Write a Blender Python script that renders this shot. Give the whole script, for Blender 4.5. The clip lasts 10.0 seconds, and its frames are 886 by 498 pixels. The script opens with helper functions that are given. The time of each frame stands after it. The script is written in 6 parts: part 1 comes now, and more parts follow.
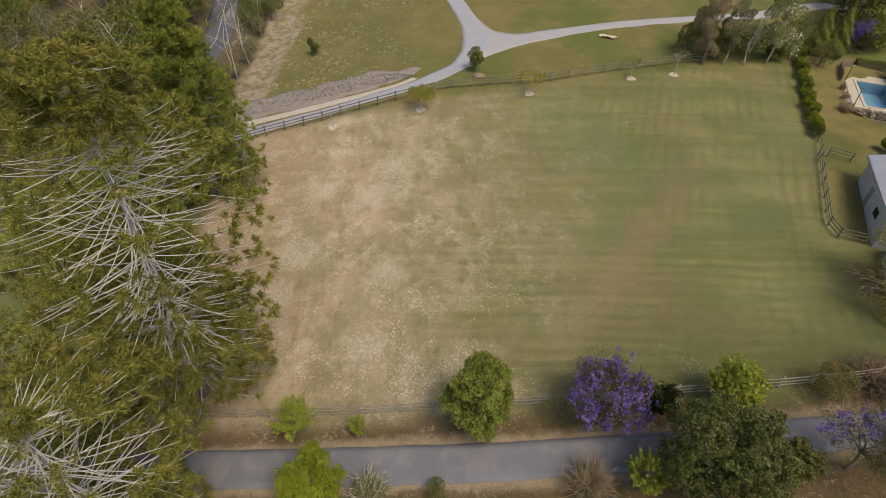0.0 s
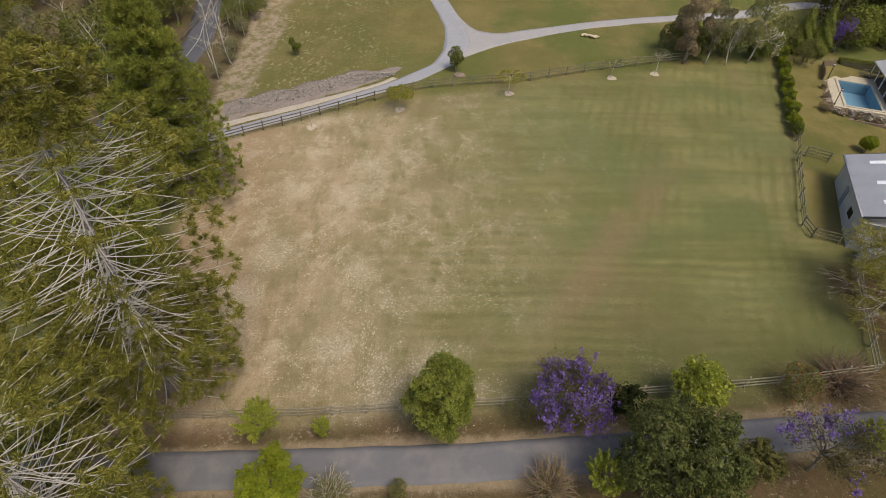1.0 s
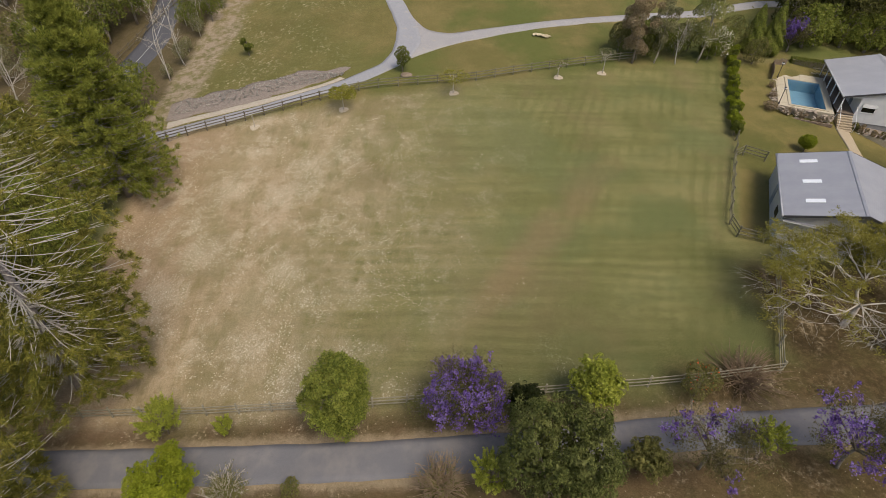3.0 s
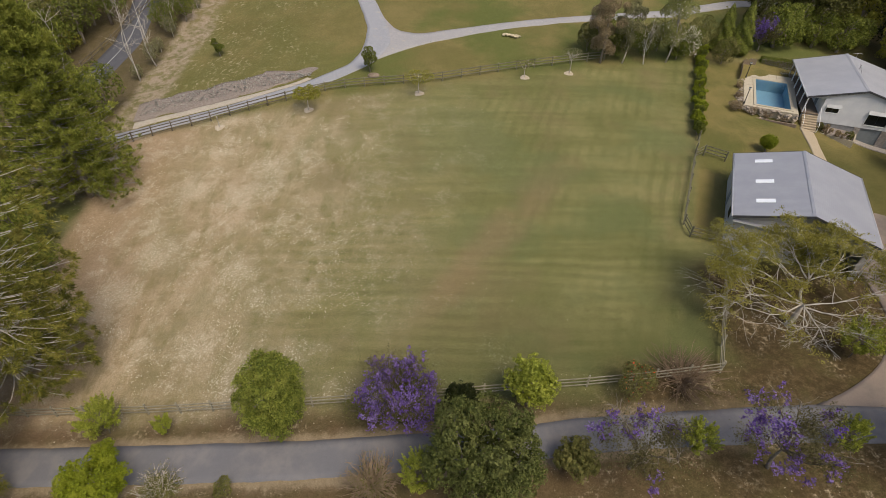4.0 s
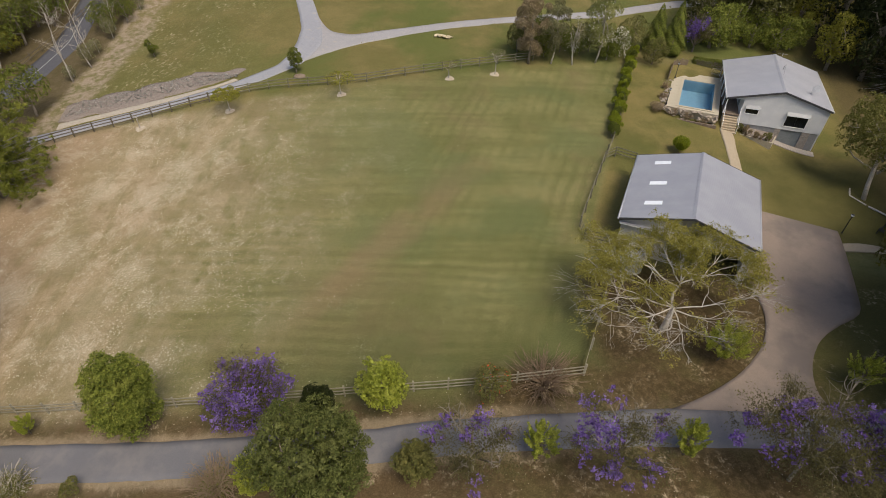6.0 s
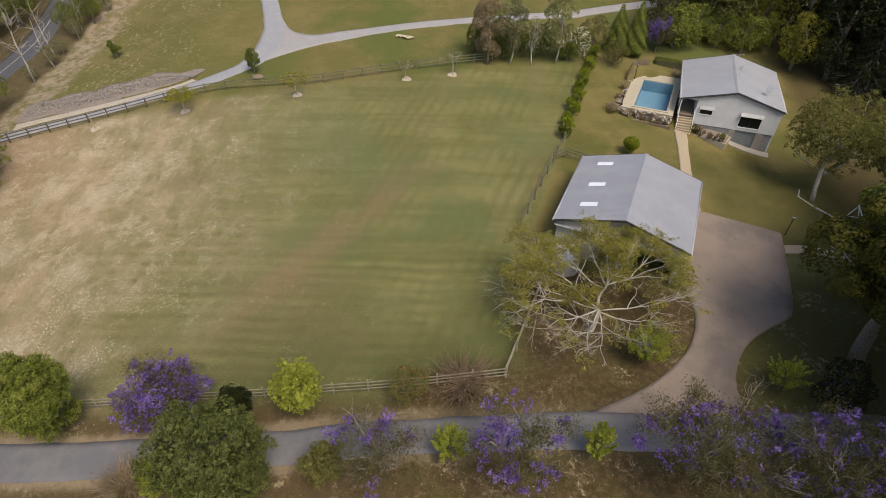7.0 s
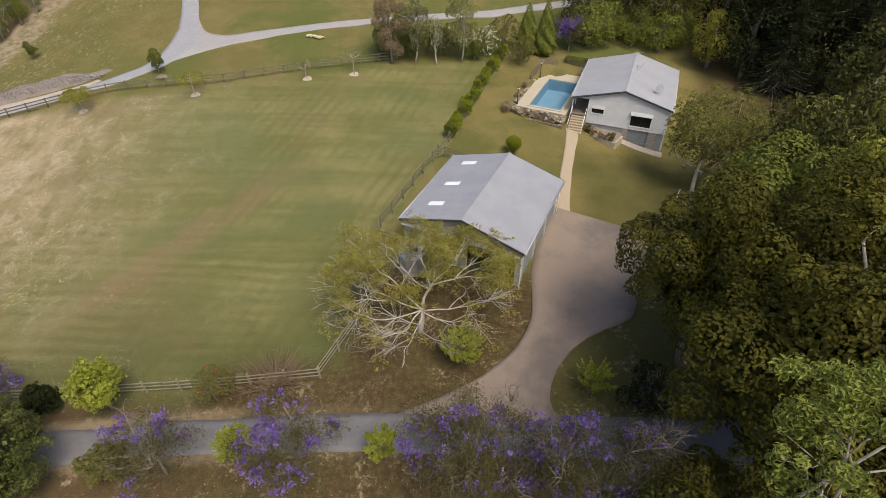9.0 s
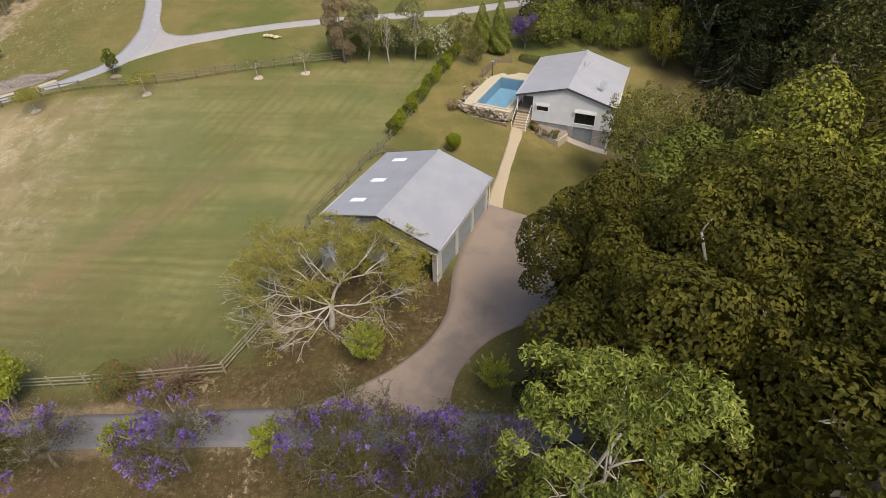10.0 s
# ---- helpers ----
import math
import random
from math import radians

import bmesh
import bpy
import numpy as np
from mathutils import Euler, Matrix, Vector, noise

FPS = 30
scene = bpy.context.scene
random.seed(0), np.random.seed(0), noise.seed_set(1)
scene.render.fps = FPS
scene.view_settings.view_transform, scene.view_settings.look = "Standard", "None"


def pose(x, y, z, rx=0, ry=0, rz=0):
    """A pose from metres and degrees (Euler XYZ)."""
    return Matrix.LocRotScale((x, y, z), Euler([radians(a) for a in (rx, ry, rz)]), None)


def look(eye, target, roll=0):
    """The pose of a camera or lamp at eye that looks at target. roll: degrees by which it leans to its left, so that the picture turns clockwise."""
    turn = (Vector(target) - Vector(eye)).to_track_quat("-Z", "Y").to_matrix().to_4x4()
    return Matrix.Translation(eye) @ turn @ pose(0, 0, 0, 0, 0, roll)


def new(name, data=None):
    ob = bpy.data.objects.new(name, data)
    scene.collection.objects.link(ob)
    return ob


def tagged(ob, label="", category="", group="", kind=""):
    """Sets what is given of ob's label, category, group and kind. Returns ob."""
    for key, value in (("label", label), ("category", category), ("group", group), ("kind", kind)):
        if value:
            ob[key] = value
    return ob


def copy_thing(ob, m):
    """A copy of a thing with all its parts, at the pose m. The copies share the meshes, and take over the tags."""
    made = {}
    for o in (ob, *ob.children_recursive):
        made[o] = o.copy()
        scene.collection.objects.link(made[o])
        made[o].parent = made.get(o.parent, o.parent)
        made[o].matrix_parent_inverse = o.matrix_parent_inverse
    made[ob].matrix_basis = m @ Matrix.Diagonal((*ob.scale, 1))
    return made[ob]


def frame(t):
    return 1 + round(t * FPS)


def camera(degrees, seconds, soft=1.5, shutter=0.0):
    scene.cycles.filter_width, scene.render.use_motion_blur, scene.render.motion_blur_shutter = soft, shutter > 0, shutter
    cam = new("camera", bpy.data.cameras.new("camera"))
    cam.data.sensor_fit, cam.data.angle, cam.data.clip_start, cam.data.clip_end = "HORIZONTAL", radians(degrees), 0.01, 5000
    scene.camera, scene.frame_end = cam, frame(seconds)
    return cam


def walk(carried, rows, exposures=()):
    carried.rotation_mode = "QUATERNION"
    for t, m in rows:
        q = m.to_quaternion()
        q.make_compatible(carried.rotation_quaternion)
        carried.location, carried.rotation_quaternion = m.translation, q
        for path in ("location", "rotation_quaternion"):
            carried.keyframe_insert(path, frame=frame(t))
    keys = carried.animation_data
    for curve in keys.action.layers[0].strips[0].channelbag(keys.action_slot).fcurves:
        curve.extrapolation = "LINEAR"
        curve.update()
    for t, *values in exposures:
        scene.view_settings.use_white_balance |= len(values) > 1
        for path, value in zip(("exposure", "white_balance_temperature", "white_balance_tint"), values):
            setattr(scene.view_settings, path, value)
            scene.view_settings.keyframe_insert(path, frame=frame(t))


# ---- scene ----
cam = camera(79.5, 10.0, 0.85)
# seconds, eye x y z, heading, pitch, lean
ROWS = [
    (0.0, -2.758, -0.356, 35.935, 0.031, -40.793, 1.278),
    (0.5, -1.531, -0.238, 35.942, 0.007, -40.829, 1.266),
    (1.0, -0.171, -0.181, 35.953, 0.029, -40.846, 1.225),
    (1.5, 1.380, -0.166, 35.970, 0.088, -40.852, 1.163),
    (2.0, 3.139, -0.175, 35.997, 0.176, -40.851, 1.087),
    (2.5, 5.098, -0.193, 36.032, 0.289, -40.847, 1.001),
    (4.0, 11.937, -0.185, 36.188, 0.730, -40.846, 0.727),
    (4.5, 14.460, -0.134, 36.249, 0.905, -40.854, 0.636),
    (5.0, 17.085, -0.050, 36.309, 1.093, -40.866, 0.544),
    (5.5, 19.816, 0.068, 36.363, 1.296, -40.880, 0.450),
    (7.0, 28.841, 0.603, 36.421, 2.036, -40.904, 0.117),
    (7.5, 32.206, 0.824, 36.379, 2.345, -40.892, -0.030),
    (8.0, 35.770, 1.051, 36.291, 2.699, -40.860, -0.207),
    (8.5, 39.517, 1.272, 36.147, 3.106, -40.800, -0.424),
    (9.0, 43.390, 1.472, 35.934, 3.578, -40.705, -0.691),
    (9.5, 47.278, 1.635, 35.639, 4.127, -40.564, -1.019),
    (10.0, 51.000, 1.740, 35.250, 4.767, -40.369, -1.423),
]
walk(cam, [(t, pose(x, y, z, 90 + pitch, 0, yaw) @ pose(0, 0, 0, 0, 0, roll)) for t, x, y, z, yaw, pitch, roll in ROWS], exposures=[(0.0, 0.12), (5.0, 0.12), (7.5, 0.22), (9.0, 0.36), (10.0, 0.5)])

# ---- world, sun, exposure ----
SUN_AZ, SUN_EL = 142.0, 60.0          # compass bearing (from +y towards +x) and height of the sun
world = bpy.data.worlds.new("sky")
world.use_nodes = True
scene.world = world
_nt = world.node_tree
_sky = _nt.nodes.new("ShaderNodeTexSky")
_sky.sky_type, _sky.sun_disc = "NISHITA", False
_sky.sun_elevation, _sky.sun_rotation = radians(SUN_EL), radians(SUN_AZ)
_sky.air_density, _sky.dust_density, _sky.ozone_density = 1.0, 4.0, 1.0
_nt.links.new(_sky.outputs[0], _nt.nodes["Background"].inputs[0])
_nt.nodes["Background"].inputs[1].default_value = 0.128
_sun = bpy.data.lights.new("sun", "SUN")
_sun.energy, _sun.angle, _sun.color = 2.35, radians(26), (1.0, 0.895, 0.725)
sun = new("sun", _sun)
_a, _e = radians(SUN_AZ), radians(SUN_EL)
sun.matrix_world = look((0, 0, 80), (-math.sin(_a) * math.cos(_e), -math.cos(_a) * math.cos(_e), 80 - math.sin(_e)))

# ---- geometry helpers ----
rng = np.random.default_rng(7)
UP = np.array([0.0, 0.0, 1.0])


C22, S22 = math.cos(radians(22)), math.sin(radians(22))


def sstep(a, b, x):
    k = np.clip((x - a) / (b - a), 0, 1)
    return k * k * (3 - 2 * k)


def soft_clamp(x, lo, hi, w=0.25):
    s = lambda q: w * np.log1p(np.exp(np.clip(q / w, -40, 40)))
    return hi - s(hi - (lo + s(x - lo)))


def ground_z(x, y):
    """Height of the paddock's gentle slope."""
    u, v = soft_clamp((x - 15) / 50, -1.5, 1.6), soft_clamp((y - 45) / 50, -1.0, 1.3)
    z = 3.99 + 2.08 * u + 5.97 * v - 2.68 * u * u - 3.36 * u * v + 2.71 * v * v
    z = z - 2.0 * sstep(-8, -28, x) * sstep(58, 85, y) - 1.3 * np.exp(-(x - 64.8) ** 2 / 34 - (y - 57) ** 2 / 36)
    # pit under the pool
    bx, by = C22 * x - S22 * y, S22 * x + C22 * y
    return z - 2.4 * sstep(22.0, 22.9, bx) * sstep(27.8, 26.9, bx) * sstep(76.8, 77.6, by) * sstep(87.0, 86.1, by)


def site(x, y):
    """From the buildings' own grid to the world."""
    return C22 * x + S22 * y, -S22 * x + C22 * y


class Geo:
    """Gathers vertices and faces for one mesh."""

    def __init__(self):
        self.v, self.f, self.n = [], [], 0

    def add(self, verts, faces):
        verts = np.asarray(verts, float).reshape(-1, 3)
        self.v.append(verts)
        self.f.append([tuple(int(i) + self.n for i in q) for q in faces])
        self.n += len(verts)
        return self

    def add_quads(self, verts):
        """verts: (n, 4, 3)"""
        k = len(verts)
        self.v.append(np.asarray(verts, float).reshape(-1, 3))
        self.f.append((np.arange(k * 4).reshape(k, 4) + self.n).tolist())
        self.n += k * 4
        return self

    def box(self, x0, x1, y0, y1, z0, z1):
        v = [(x, y, z) for z in (z0, z1) for y in (y0, y1) for x in (x0, x1)]
        return self.add(v, [(0, 2, 3, 1), (4, 5, 7, 6), (0, 1, 5, 4), (2, 6, 7, 3), (0, 4, 6, 2), (1, 3, 7, 5)])

    def prism(self, outline, y0, y1):
        """outline: (x, z) corners, swept along y"""
        k = len(outline)
        v = [(x, y0, z) for x, z in outline] + [(x, y1, z) for x, z in outline]
        q = [tuple(range(k)), tuple(range(2 * k - 1, k - 1, -1))]
        return self.add(v, q + [(i, i + k, (i + 1) % k + k, (i + 1) % k) for i in range(k)])

    def tube(self, pts, radii, sides=6):
        pts = np.asarray(pts, float)
        k = len(pts)
        t = np.gradient(pts, axis=0)
        t /= np.linalg.norm(t, axis=1)[:, None] + 1e-9
        ref = np.where(np.abs(t[:, 2:3]) > 0.9, np.array([[1.0, 0, 0]]), UP[None])
        a = np.cross(t, ref)
        a /= np.linalg.norm(a, axis=1)[:, None] + 1e-9
        b = np.cross(t, a)
        ang = np.linspace(0, 2 * np.pi, sides, endpoint=False)
        ring = pts[:, None] + np.asarray(radii, float)[:, None, None] * (np.cos(ang)[None, :, None] * a[:, None] + np.sin(ang)[None, :, None] * b[:, None])
        q = [(i * sides + j, i * sides + (j + 1) % sides, (i + 1) * sides + (j + 1) % sides, (i + 1) * sides + j) for i in range(k - 1) for j in range(sides)]
        q += [tuple(range(sides - 1, -1, -1)), tuple((k - 1) * sides + j for j in range(sides))]
        return self.add(ring.reshape(-1, 3), q)

    def mesh(self, name, smooth=False):
        me = bpy.data.meshes.new(name)
        me.from_pydata(np.concatenate(self.v).tolist() if self.v else [], [], [q for part_faces in self.f for q in part_faces])
        if smooth:
            me.polygons.foreach_set("use_smooth", [True] * len(me.polygons))
        me.update()
        return me


def part(name, shape, material, parent=None, label="", smooth=False, bevel=0.0):
    """One mesh object, under a thing or under a part."""
    me = shape.mesh(name, smooth) if isinstance(shape, Geo) else shape
    if bevel:
        bm = bmesh.new()
        bm.from_mesh(me)
        bmesh.ops.bevel(bm, geom=[e for e in bm.edges], offset=bevel, segments=1, affect="EDGES", clamp_overlap=True)
        bm.to_mesh(me)
        bm.free()
    if material and not me.materials:
        me.materials.append(material)
    ob = new(name, me)
    if parent:
        ob.parent = parent
    if label:
        ob["label"] = label
    return ob


def thing(name, label, category, x=0, y=0, z=0, rz=0, group="", kind=""):
    ob = new(name)
    ob.empty_display_size = 0.2
    ob.matrix_world = pose(x, y, z, 0, 0, rz)
    return tagged(ob, label, category, group, kind)


# ---- materials ----
class Mat:
    """A node material with short names for the nodes used here."""

    def __init__(self, name, rough=0.8, spec=0.3, metal=0.0):
        self.m = bpy.data.materials.new(name)
        self.m.use_nodes = True
        self.t = self.m.node_tree
        self.b = self.t.nodes["Principled BSDF"]
        self.b.inputs["Roughness"].default_value = rough
        self.b.inputs["Specular IOR Level"].default_value = spec
        self.b.inputs["Metallic"].default_value = metal
        self.pos = self.t.nodes.new("ShaderNodeTexCoord").outputs["Object"]

    def put(self, socket, value):
        if hasattr(value, "is_output"):
            self.t.links.new(value, socket)
        else:
            socket.default_value = value if not isinstance(value, tuple) or len(value) == 4 or socket.type == "VECTOR" else (*value, 1)

    def scaled(self, sx, sy, sz, rz=0.0):
        n = self.t.nodes.new("ShaderNodeMapping")
        n.inputs["Scale"].default_value = (sx, sy, sz)
        n.inputs["Rotation"].default_value = (0, 0, rz)
        self.t.links.new(self.pos, n.inputs["Vector"])
        return n.outputs[0]

    def noise(self, scale, detail=4, rough=0.6, vec=None, distort=0.0):
        n = self.t.nodes.new("ShaderNodeTexNoise")
        n.inputs["Scale"].default_value, n.inputs["Detail"].default_value, n.inputs["Roughness"].default_value = scale, detail, rough
        n.inputs["Distortion"].default_value = distort
        self.t.links.new(vec or self.pos, n.inputs["Vector"])
        return n.outputs["Fac"]

    def cells(self, scale, vec=None, out="Distance"):
        n = self.t.nodes.new("ShaderNodeTexVoronoi")
        n.inputs["Scale"].default_value = scale
        self.t.links.new(vec or self.pos, n.inputs["Vector"])
        return n.outputs[out]

    def span(self, value, a, b, lo=0.0, hi=1.0):
        n = self.t.nodes.new("ShaderNodeMapRange")
        n.interpolation_type = "SMOOTHSTEP"
        for i, v in enumerate((value, a, b, lo, hi)):
            self.put(n.inputs[i], v)
        return n.outputs[0]

    def math(self, op, a, b=0.0):
        n = self.t.nodes.new("ShaderNodeMath")
        n.operation = op
        self.put(n.inputs[0], a)
        self.put(n.inputs[1], b)
        return n.outputs[0]

    def mix(self, fac, a, b, how="MIX"):
        n = self.t.nodes.new("ShaderNodeMix")
        n.data_type, n.blend_type = "RGBA", how
        self.put(n.inputs[0], fac)
        self.put(n.inputs[6], a)
        self.put(n.inputs[7], b)
        return n.outputs[2]

    def axes(self):
        n = self.t.nodes.new("ShaderNodeSeparateXYZ")
        self.t.links.new(self.pos, n.inputs[0])
        return n.outputs

    def island(self):
        return self.t.nodes.new("ShaderNodeNewGeometry").outputs["Random Per Island"]

    def each(self):
        return self.t.nodes.new("ShaderNodeObjectInfo").outputs["Random"]

    def bump(self, height, strength=0.4, dist=0.03):
        n = self.t.nodes.new("ShaderNodeBump")
        n.inputs["Strength"].default_value, n.inputs["Distance"].default_value = strength, dist
        self.t.links.new(height, n.inputs["Height"])
        self.t.links.new(n.outputs[0], self.b.inputs["Normal"])
        return self

    def colour(self, c):
        self.put(self.b.inputs["Base Color"], c)
        return self


def grain(name, a, b, scale, rough=0.8, spec=0.3, metal=0.0, big=0.25, bump=0.3, dist=0.02, stain=None, stain_amount=0.5):
    """Two colours mixed at two scales, with fine relief."""
    m = Mat(name, rough, spec, metal)
    fine = m.noise(scale, 5, 0.65)
    c = m.mix(m.span(fine, 0.3, 0.7), a, b)
    c = m.mix(m.span(m.noise(scale * 0.06, 3), 0.4, 0.75, 0, big), c, b)
    if stain:
        c = m.mix(m.span(m.noise(scale * 0.15, 5, 0.7), 0.55, 0.75, 0, stain_amount), c, stain)
    return m.colour(c).bump(fine, bump, dist).m


def foliage(name, dark, mid, light, rough=0.62, spec=0.14, through_light=0.22, vary=1.0):
    """Leaves that differ one by one and from bough to bough."""
    m = Mat(name, rough, spec)
    dark, mid, light = (tuple(1.3 * v for v in c) for c in (dark, mid, light))
    c = m.mix(m.span(m.island(), 0.0, 1.0, 0.5 - 0.5 * vary, 0.5 + 0.5 * vary), dark, mid)
    c = m.mix(m.span(m.noise(0.9, 3), 0.45, 0.72, 0, 0.7), c, light)
    c = m.mix(m.span(m.noise(0.22, 2), 0.35, 0.7, 0, 0.45), c, dark)
    m.colour(c)
    t = m.t.nodes.new("ShaderNodeBsdfTranslucent")
    m.t.links.new(c, t.inputs[0])
    s = m.t.nodes.new("ShaderNodeMixShader")
    s.inputs[0].default_value = through_light
    m.t.links.new(m.b.outputs[0], s.inputs[1])
    m.t.links.new(t.outputs[0], s.inputs[2])
    m.t.links.new(s.outputs[0], m.t.nodes["Material Output"].inputs[0])
    return m.m


def make_ground():
    m = Mat("grassland", 0.95, 0.1)
    x, y, z = m.axes()
    wob = m.noise(0.05, 4, 0.6)
    wob2 = m.noise(0.16, 4, 0.65)
    fine = m.noise(2.2, 6, 0.75)
    tuft = m.noise(7.0, 4, 0.7)
    streak_x = m.noise(1.0, 4, 0.6, m.scaled(0.035, 0.55, 0.2, radians(-3)))
    streak_y = m.noise(1.0, 4, 0.6, m.scaled(0.5, 0.04, 0.2, radians(20)))
    green = m.mix(m.span(wob2, 0.35, 0.65), (0.200, 0.194, 0.076), (0.272, 0.248, 0.108))
    green = m.mix(m.span(streak_x, 0.42, 0.62, 0, 0.45), green, (0.135, 0.146, 0.046))
    # faint mowing lines, along the lane near it and across it at the shed end
    sway = m.math("ADD", m.math("MULTIPLY", y, 5.2), m.math("ADD", m.math("MULTIPLY", x, 0.28), m.math("MULTIPLY", wob2, 7.0)))
    rows = m.math("MULTIPLY", m.span(m.math("SINE", sway), -0.6, 0.8), m.math("MULTIPLY", m.span(m.math("ADD", y, m.math("MULTIPLY", wob, 14.0)), 60.0, 40.0), m.span(m.noise(0.13, 3), 0.36, 0.6, 0.15, 1.0)))
    green = m.mix(m.math("MULTIPLY", rows, m.span(x, 34.0, 8.0, 0.25, 0.6)), green, (0.125, 0.14, 0.045))
    sway = m.math("ADD", m.math("MULTIPLY", x, 4.4), m.math("ADD", m.math("MULTIPLY", y, -1.4), m.math("MULTIPLY", wob2, 6.0)))
    rows = m.math("MULTIPLY", m.span(m.math("SINE", sway), -0.4, 0.8), m.math("MULTIPLY", m.span(x, 8.0, 24.0), m.span(m.noise(0.11, 3), 0.4, 0.62)))
    green = m.mix(m.math("MULTIPLY", rows, 0.42), green, (0.135, 0.15, 0.05))
    green = m.mix(m.math("MULTIPLY", m.span(streak_y, 0.48, 0.7, 0, 0.4), m.span(x, 10, 30)), green, (0.235, 0.215, 0.085))
    green = m.mix(m.span(m.noise(0.1, 3), 0.5, 0.7, 0, 0.6), green, (0.235, 0.185, 0.095))
    green = m.mix(m.math("MULTIPLY", m.span(m.noise(0.075, 4, 0.6, m.scaled(1.0, 1.6, 1.0, radians(15))), 0.47, 0.62), m.span(x, 0.0, 18.0, 0.2, 0.5)), green, (0.152, 0.180, 0.074))
    lush = m.math("MULTIPLY", m.span(m.math("ADD", y, m.math("MULTIPLY", wob2, 8.0)), 40.0, 30.0), m.span(m.math("ADD", x, m.math("MULTIPLY", wob, 10.0)), 8.0, 22.0))
    green = m.mix(m.math("MULTIPLY", lush, 0.5), green, (0.104, 0.109, 0.040))
    # worn brown track across the paddock
    along = m.math("ADD", x, m.math("MULTIPLY", y, -0.75))
    track = m.math("MULTIPLY", m.span(m.math("ABSOLUTE", m.math("ADD", along, m.math("ADD", 10.0, m.math("MULTIPLY", wob2, 6.0)))), 0.2, 3.6, 1, 0), m.span(m.noise(0.2, 3), 0.22, 0.48, 0.25, 1.0))
    track = m.math("MULTIPLY", track, m.span(m.math("ADD", y, m.math("MULTIPLY", wob2, 8.0)), 58.0, 46.0))
    green = m.mix(m.math("MULTIPLY", track, m.span(y, 26.0, 34.0, 0.1, 0.56)), green, (0.285, 0.205, 0.115))
    # sparse dry end of the paddock
    dry = m.mix(m.span(wob2, 0.3, 0.7), (0.65, 0.495, 0.355), (0.43, 0.32, 0.205))
    dry = m.mix(m.span(fine, 0.45, 0.75, 0, 0.5), dry, (0.24, 0.20, 0.085))
    dry = m.mix(m.span(m.noise(0.55, 5, 0.7), 0.5, 0.68, 0, 0.75), dry, (0.33, 0.245, 0.14))
    dry = m.mix(m.span(m.noise(0.4, 5, 0.7, m.scaled(1.4, 0.4, 1.0, radians(12))), 0.5, 0.68, 0, 0.6), dry, (0.26, 0.22, 0.095))
    side = m.math("ADD", x, m.math("ADD", m.math("MULTIPLY", m.math("ADD", wob, -0.5), 42.0), m.math("MULTIPLY", m.math("ADD", wob2, -0.5), 14.0)))
    dryness = m.span(side, 19.0, -26.0)
    c = m.mix(m.math("MULTIPLY", dryness, m.math("MULTIPLY", m.span(fine, 0.2, 0.6, 0.55, 1.0), m.span(m.noise(0.19, 5, 0.7, m.scaled(1.5, 0.45, 1.0, radians(12))), 0.36, 0.6, 0.58, 1.0))), green, dry)
    c = m.mix(m.math("MULTIPLY", m.span(m.math("ADD", x, m.math("MULTIPLY", wob2, 8.0)), -11.0, -20.0), 0.6), c, m.mix(fine, (0.33, 0.225, 0.145), (0.50, 0.355, 0.24)))
    # bleached tufts
    clump = m.span(m.noise(0.3, 7, 0.78), 0.485, 0.64)
    ragged = m.math("MULTIPLY", m.math("ADD", m.noise(0.8, 6, 0.75), -0.5), 7.0)
    for px, py, reach in ((-8.0, 36.3, 2.3), (-9.4, 28.0, 2.0), (-4.8, 24.5, 2.2), (-10.5, 46.7, 2.2), (-17.0, 39.4, 2.6), (-16.8, 48.2, 2.2), (-8.5, 51.2, 2.4), (-1.0, 26.5, 1.8), (-19.5, 34.0, 2.4)):
        away = m.math("SQRT", m.math("ADD", m.math("POWER", m.math("ADD", x, -px), 2.0), m.math("POWER", m.math("ADD", y, -py), 2.0)))
        clump = m.math("MAXIMUM", clump, m.span(m.math("ADD", away, ragged), reach * 1.4, reach * 0.2, 0.0, 1.0))
    speck = m.math("MAXIMUM", m.span(m.cells(5.2), 0.42, 0.16), m.math("MULTIPLY", m.span(m.cells(2.3), 0.30, 0.10), 0.8))
    spots = m.math("MULTIPLY", m.math("MULTIPLY", speck, clump), m.span(tuft, 0.36, 0.52, 0.35, 1.0))
    spots = m.math("MULTIPLY", spots, m.span(side, 24.0, -10.0))
    c = m.mix(m.math("MULTIPLY", spots, 0.95), c, (0.82, 0.74, 0.60))
    c = m.mix(m.math("MULTIPLY", clump, m.span(side, 15.0, -14.0, 0, 0.34)), c, (0.66, 0.555, 0.42))
    # hillside beyond the drive: mown olive grass
    hill = m.mix(m.span(wob2, 0.35, 0.65), (0.19, 0.165, 0.06), (0.255, 0.205, 0.085))
    hill = m.mix(m.math("MULTIPLY", m.span(m.noise(0.09, 4), 0.42, 0.6), m.span(x, -12.0, 8.0, 0.35, 0.9)), hill, (0.135, 0.155, 0.045))
    hill = m.mix(m.span(fine, 0.45, 0.75, 0, 0.5), hill, (0.15, 0.15, 0.05))
    pale = m.math("MULTIPLY", m.math("MULTIPLY", m.span(m.noise(1.6, 5, 0.75), 0.52, 0.66), m.span(m.noise(0.22, 4, 0.7), 0.42, 0.62, 0.1, 1.0)), m.span(m.math("ADD", x, m.math("MULTIPLY", wob2, 14.0)), 6.0, -12.0))
    hill = m.mix(m.math("MULTIPLY", pale, 0.9), hill, (0.5, 0.43, 0.29))
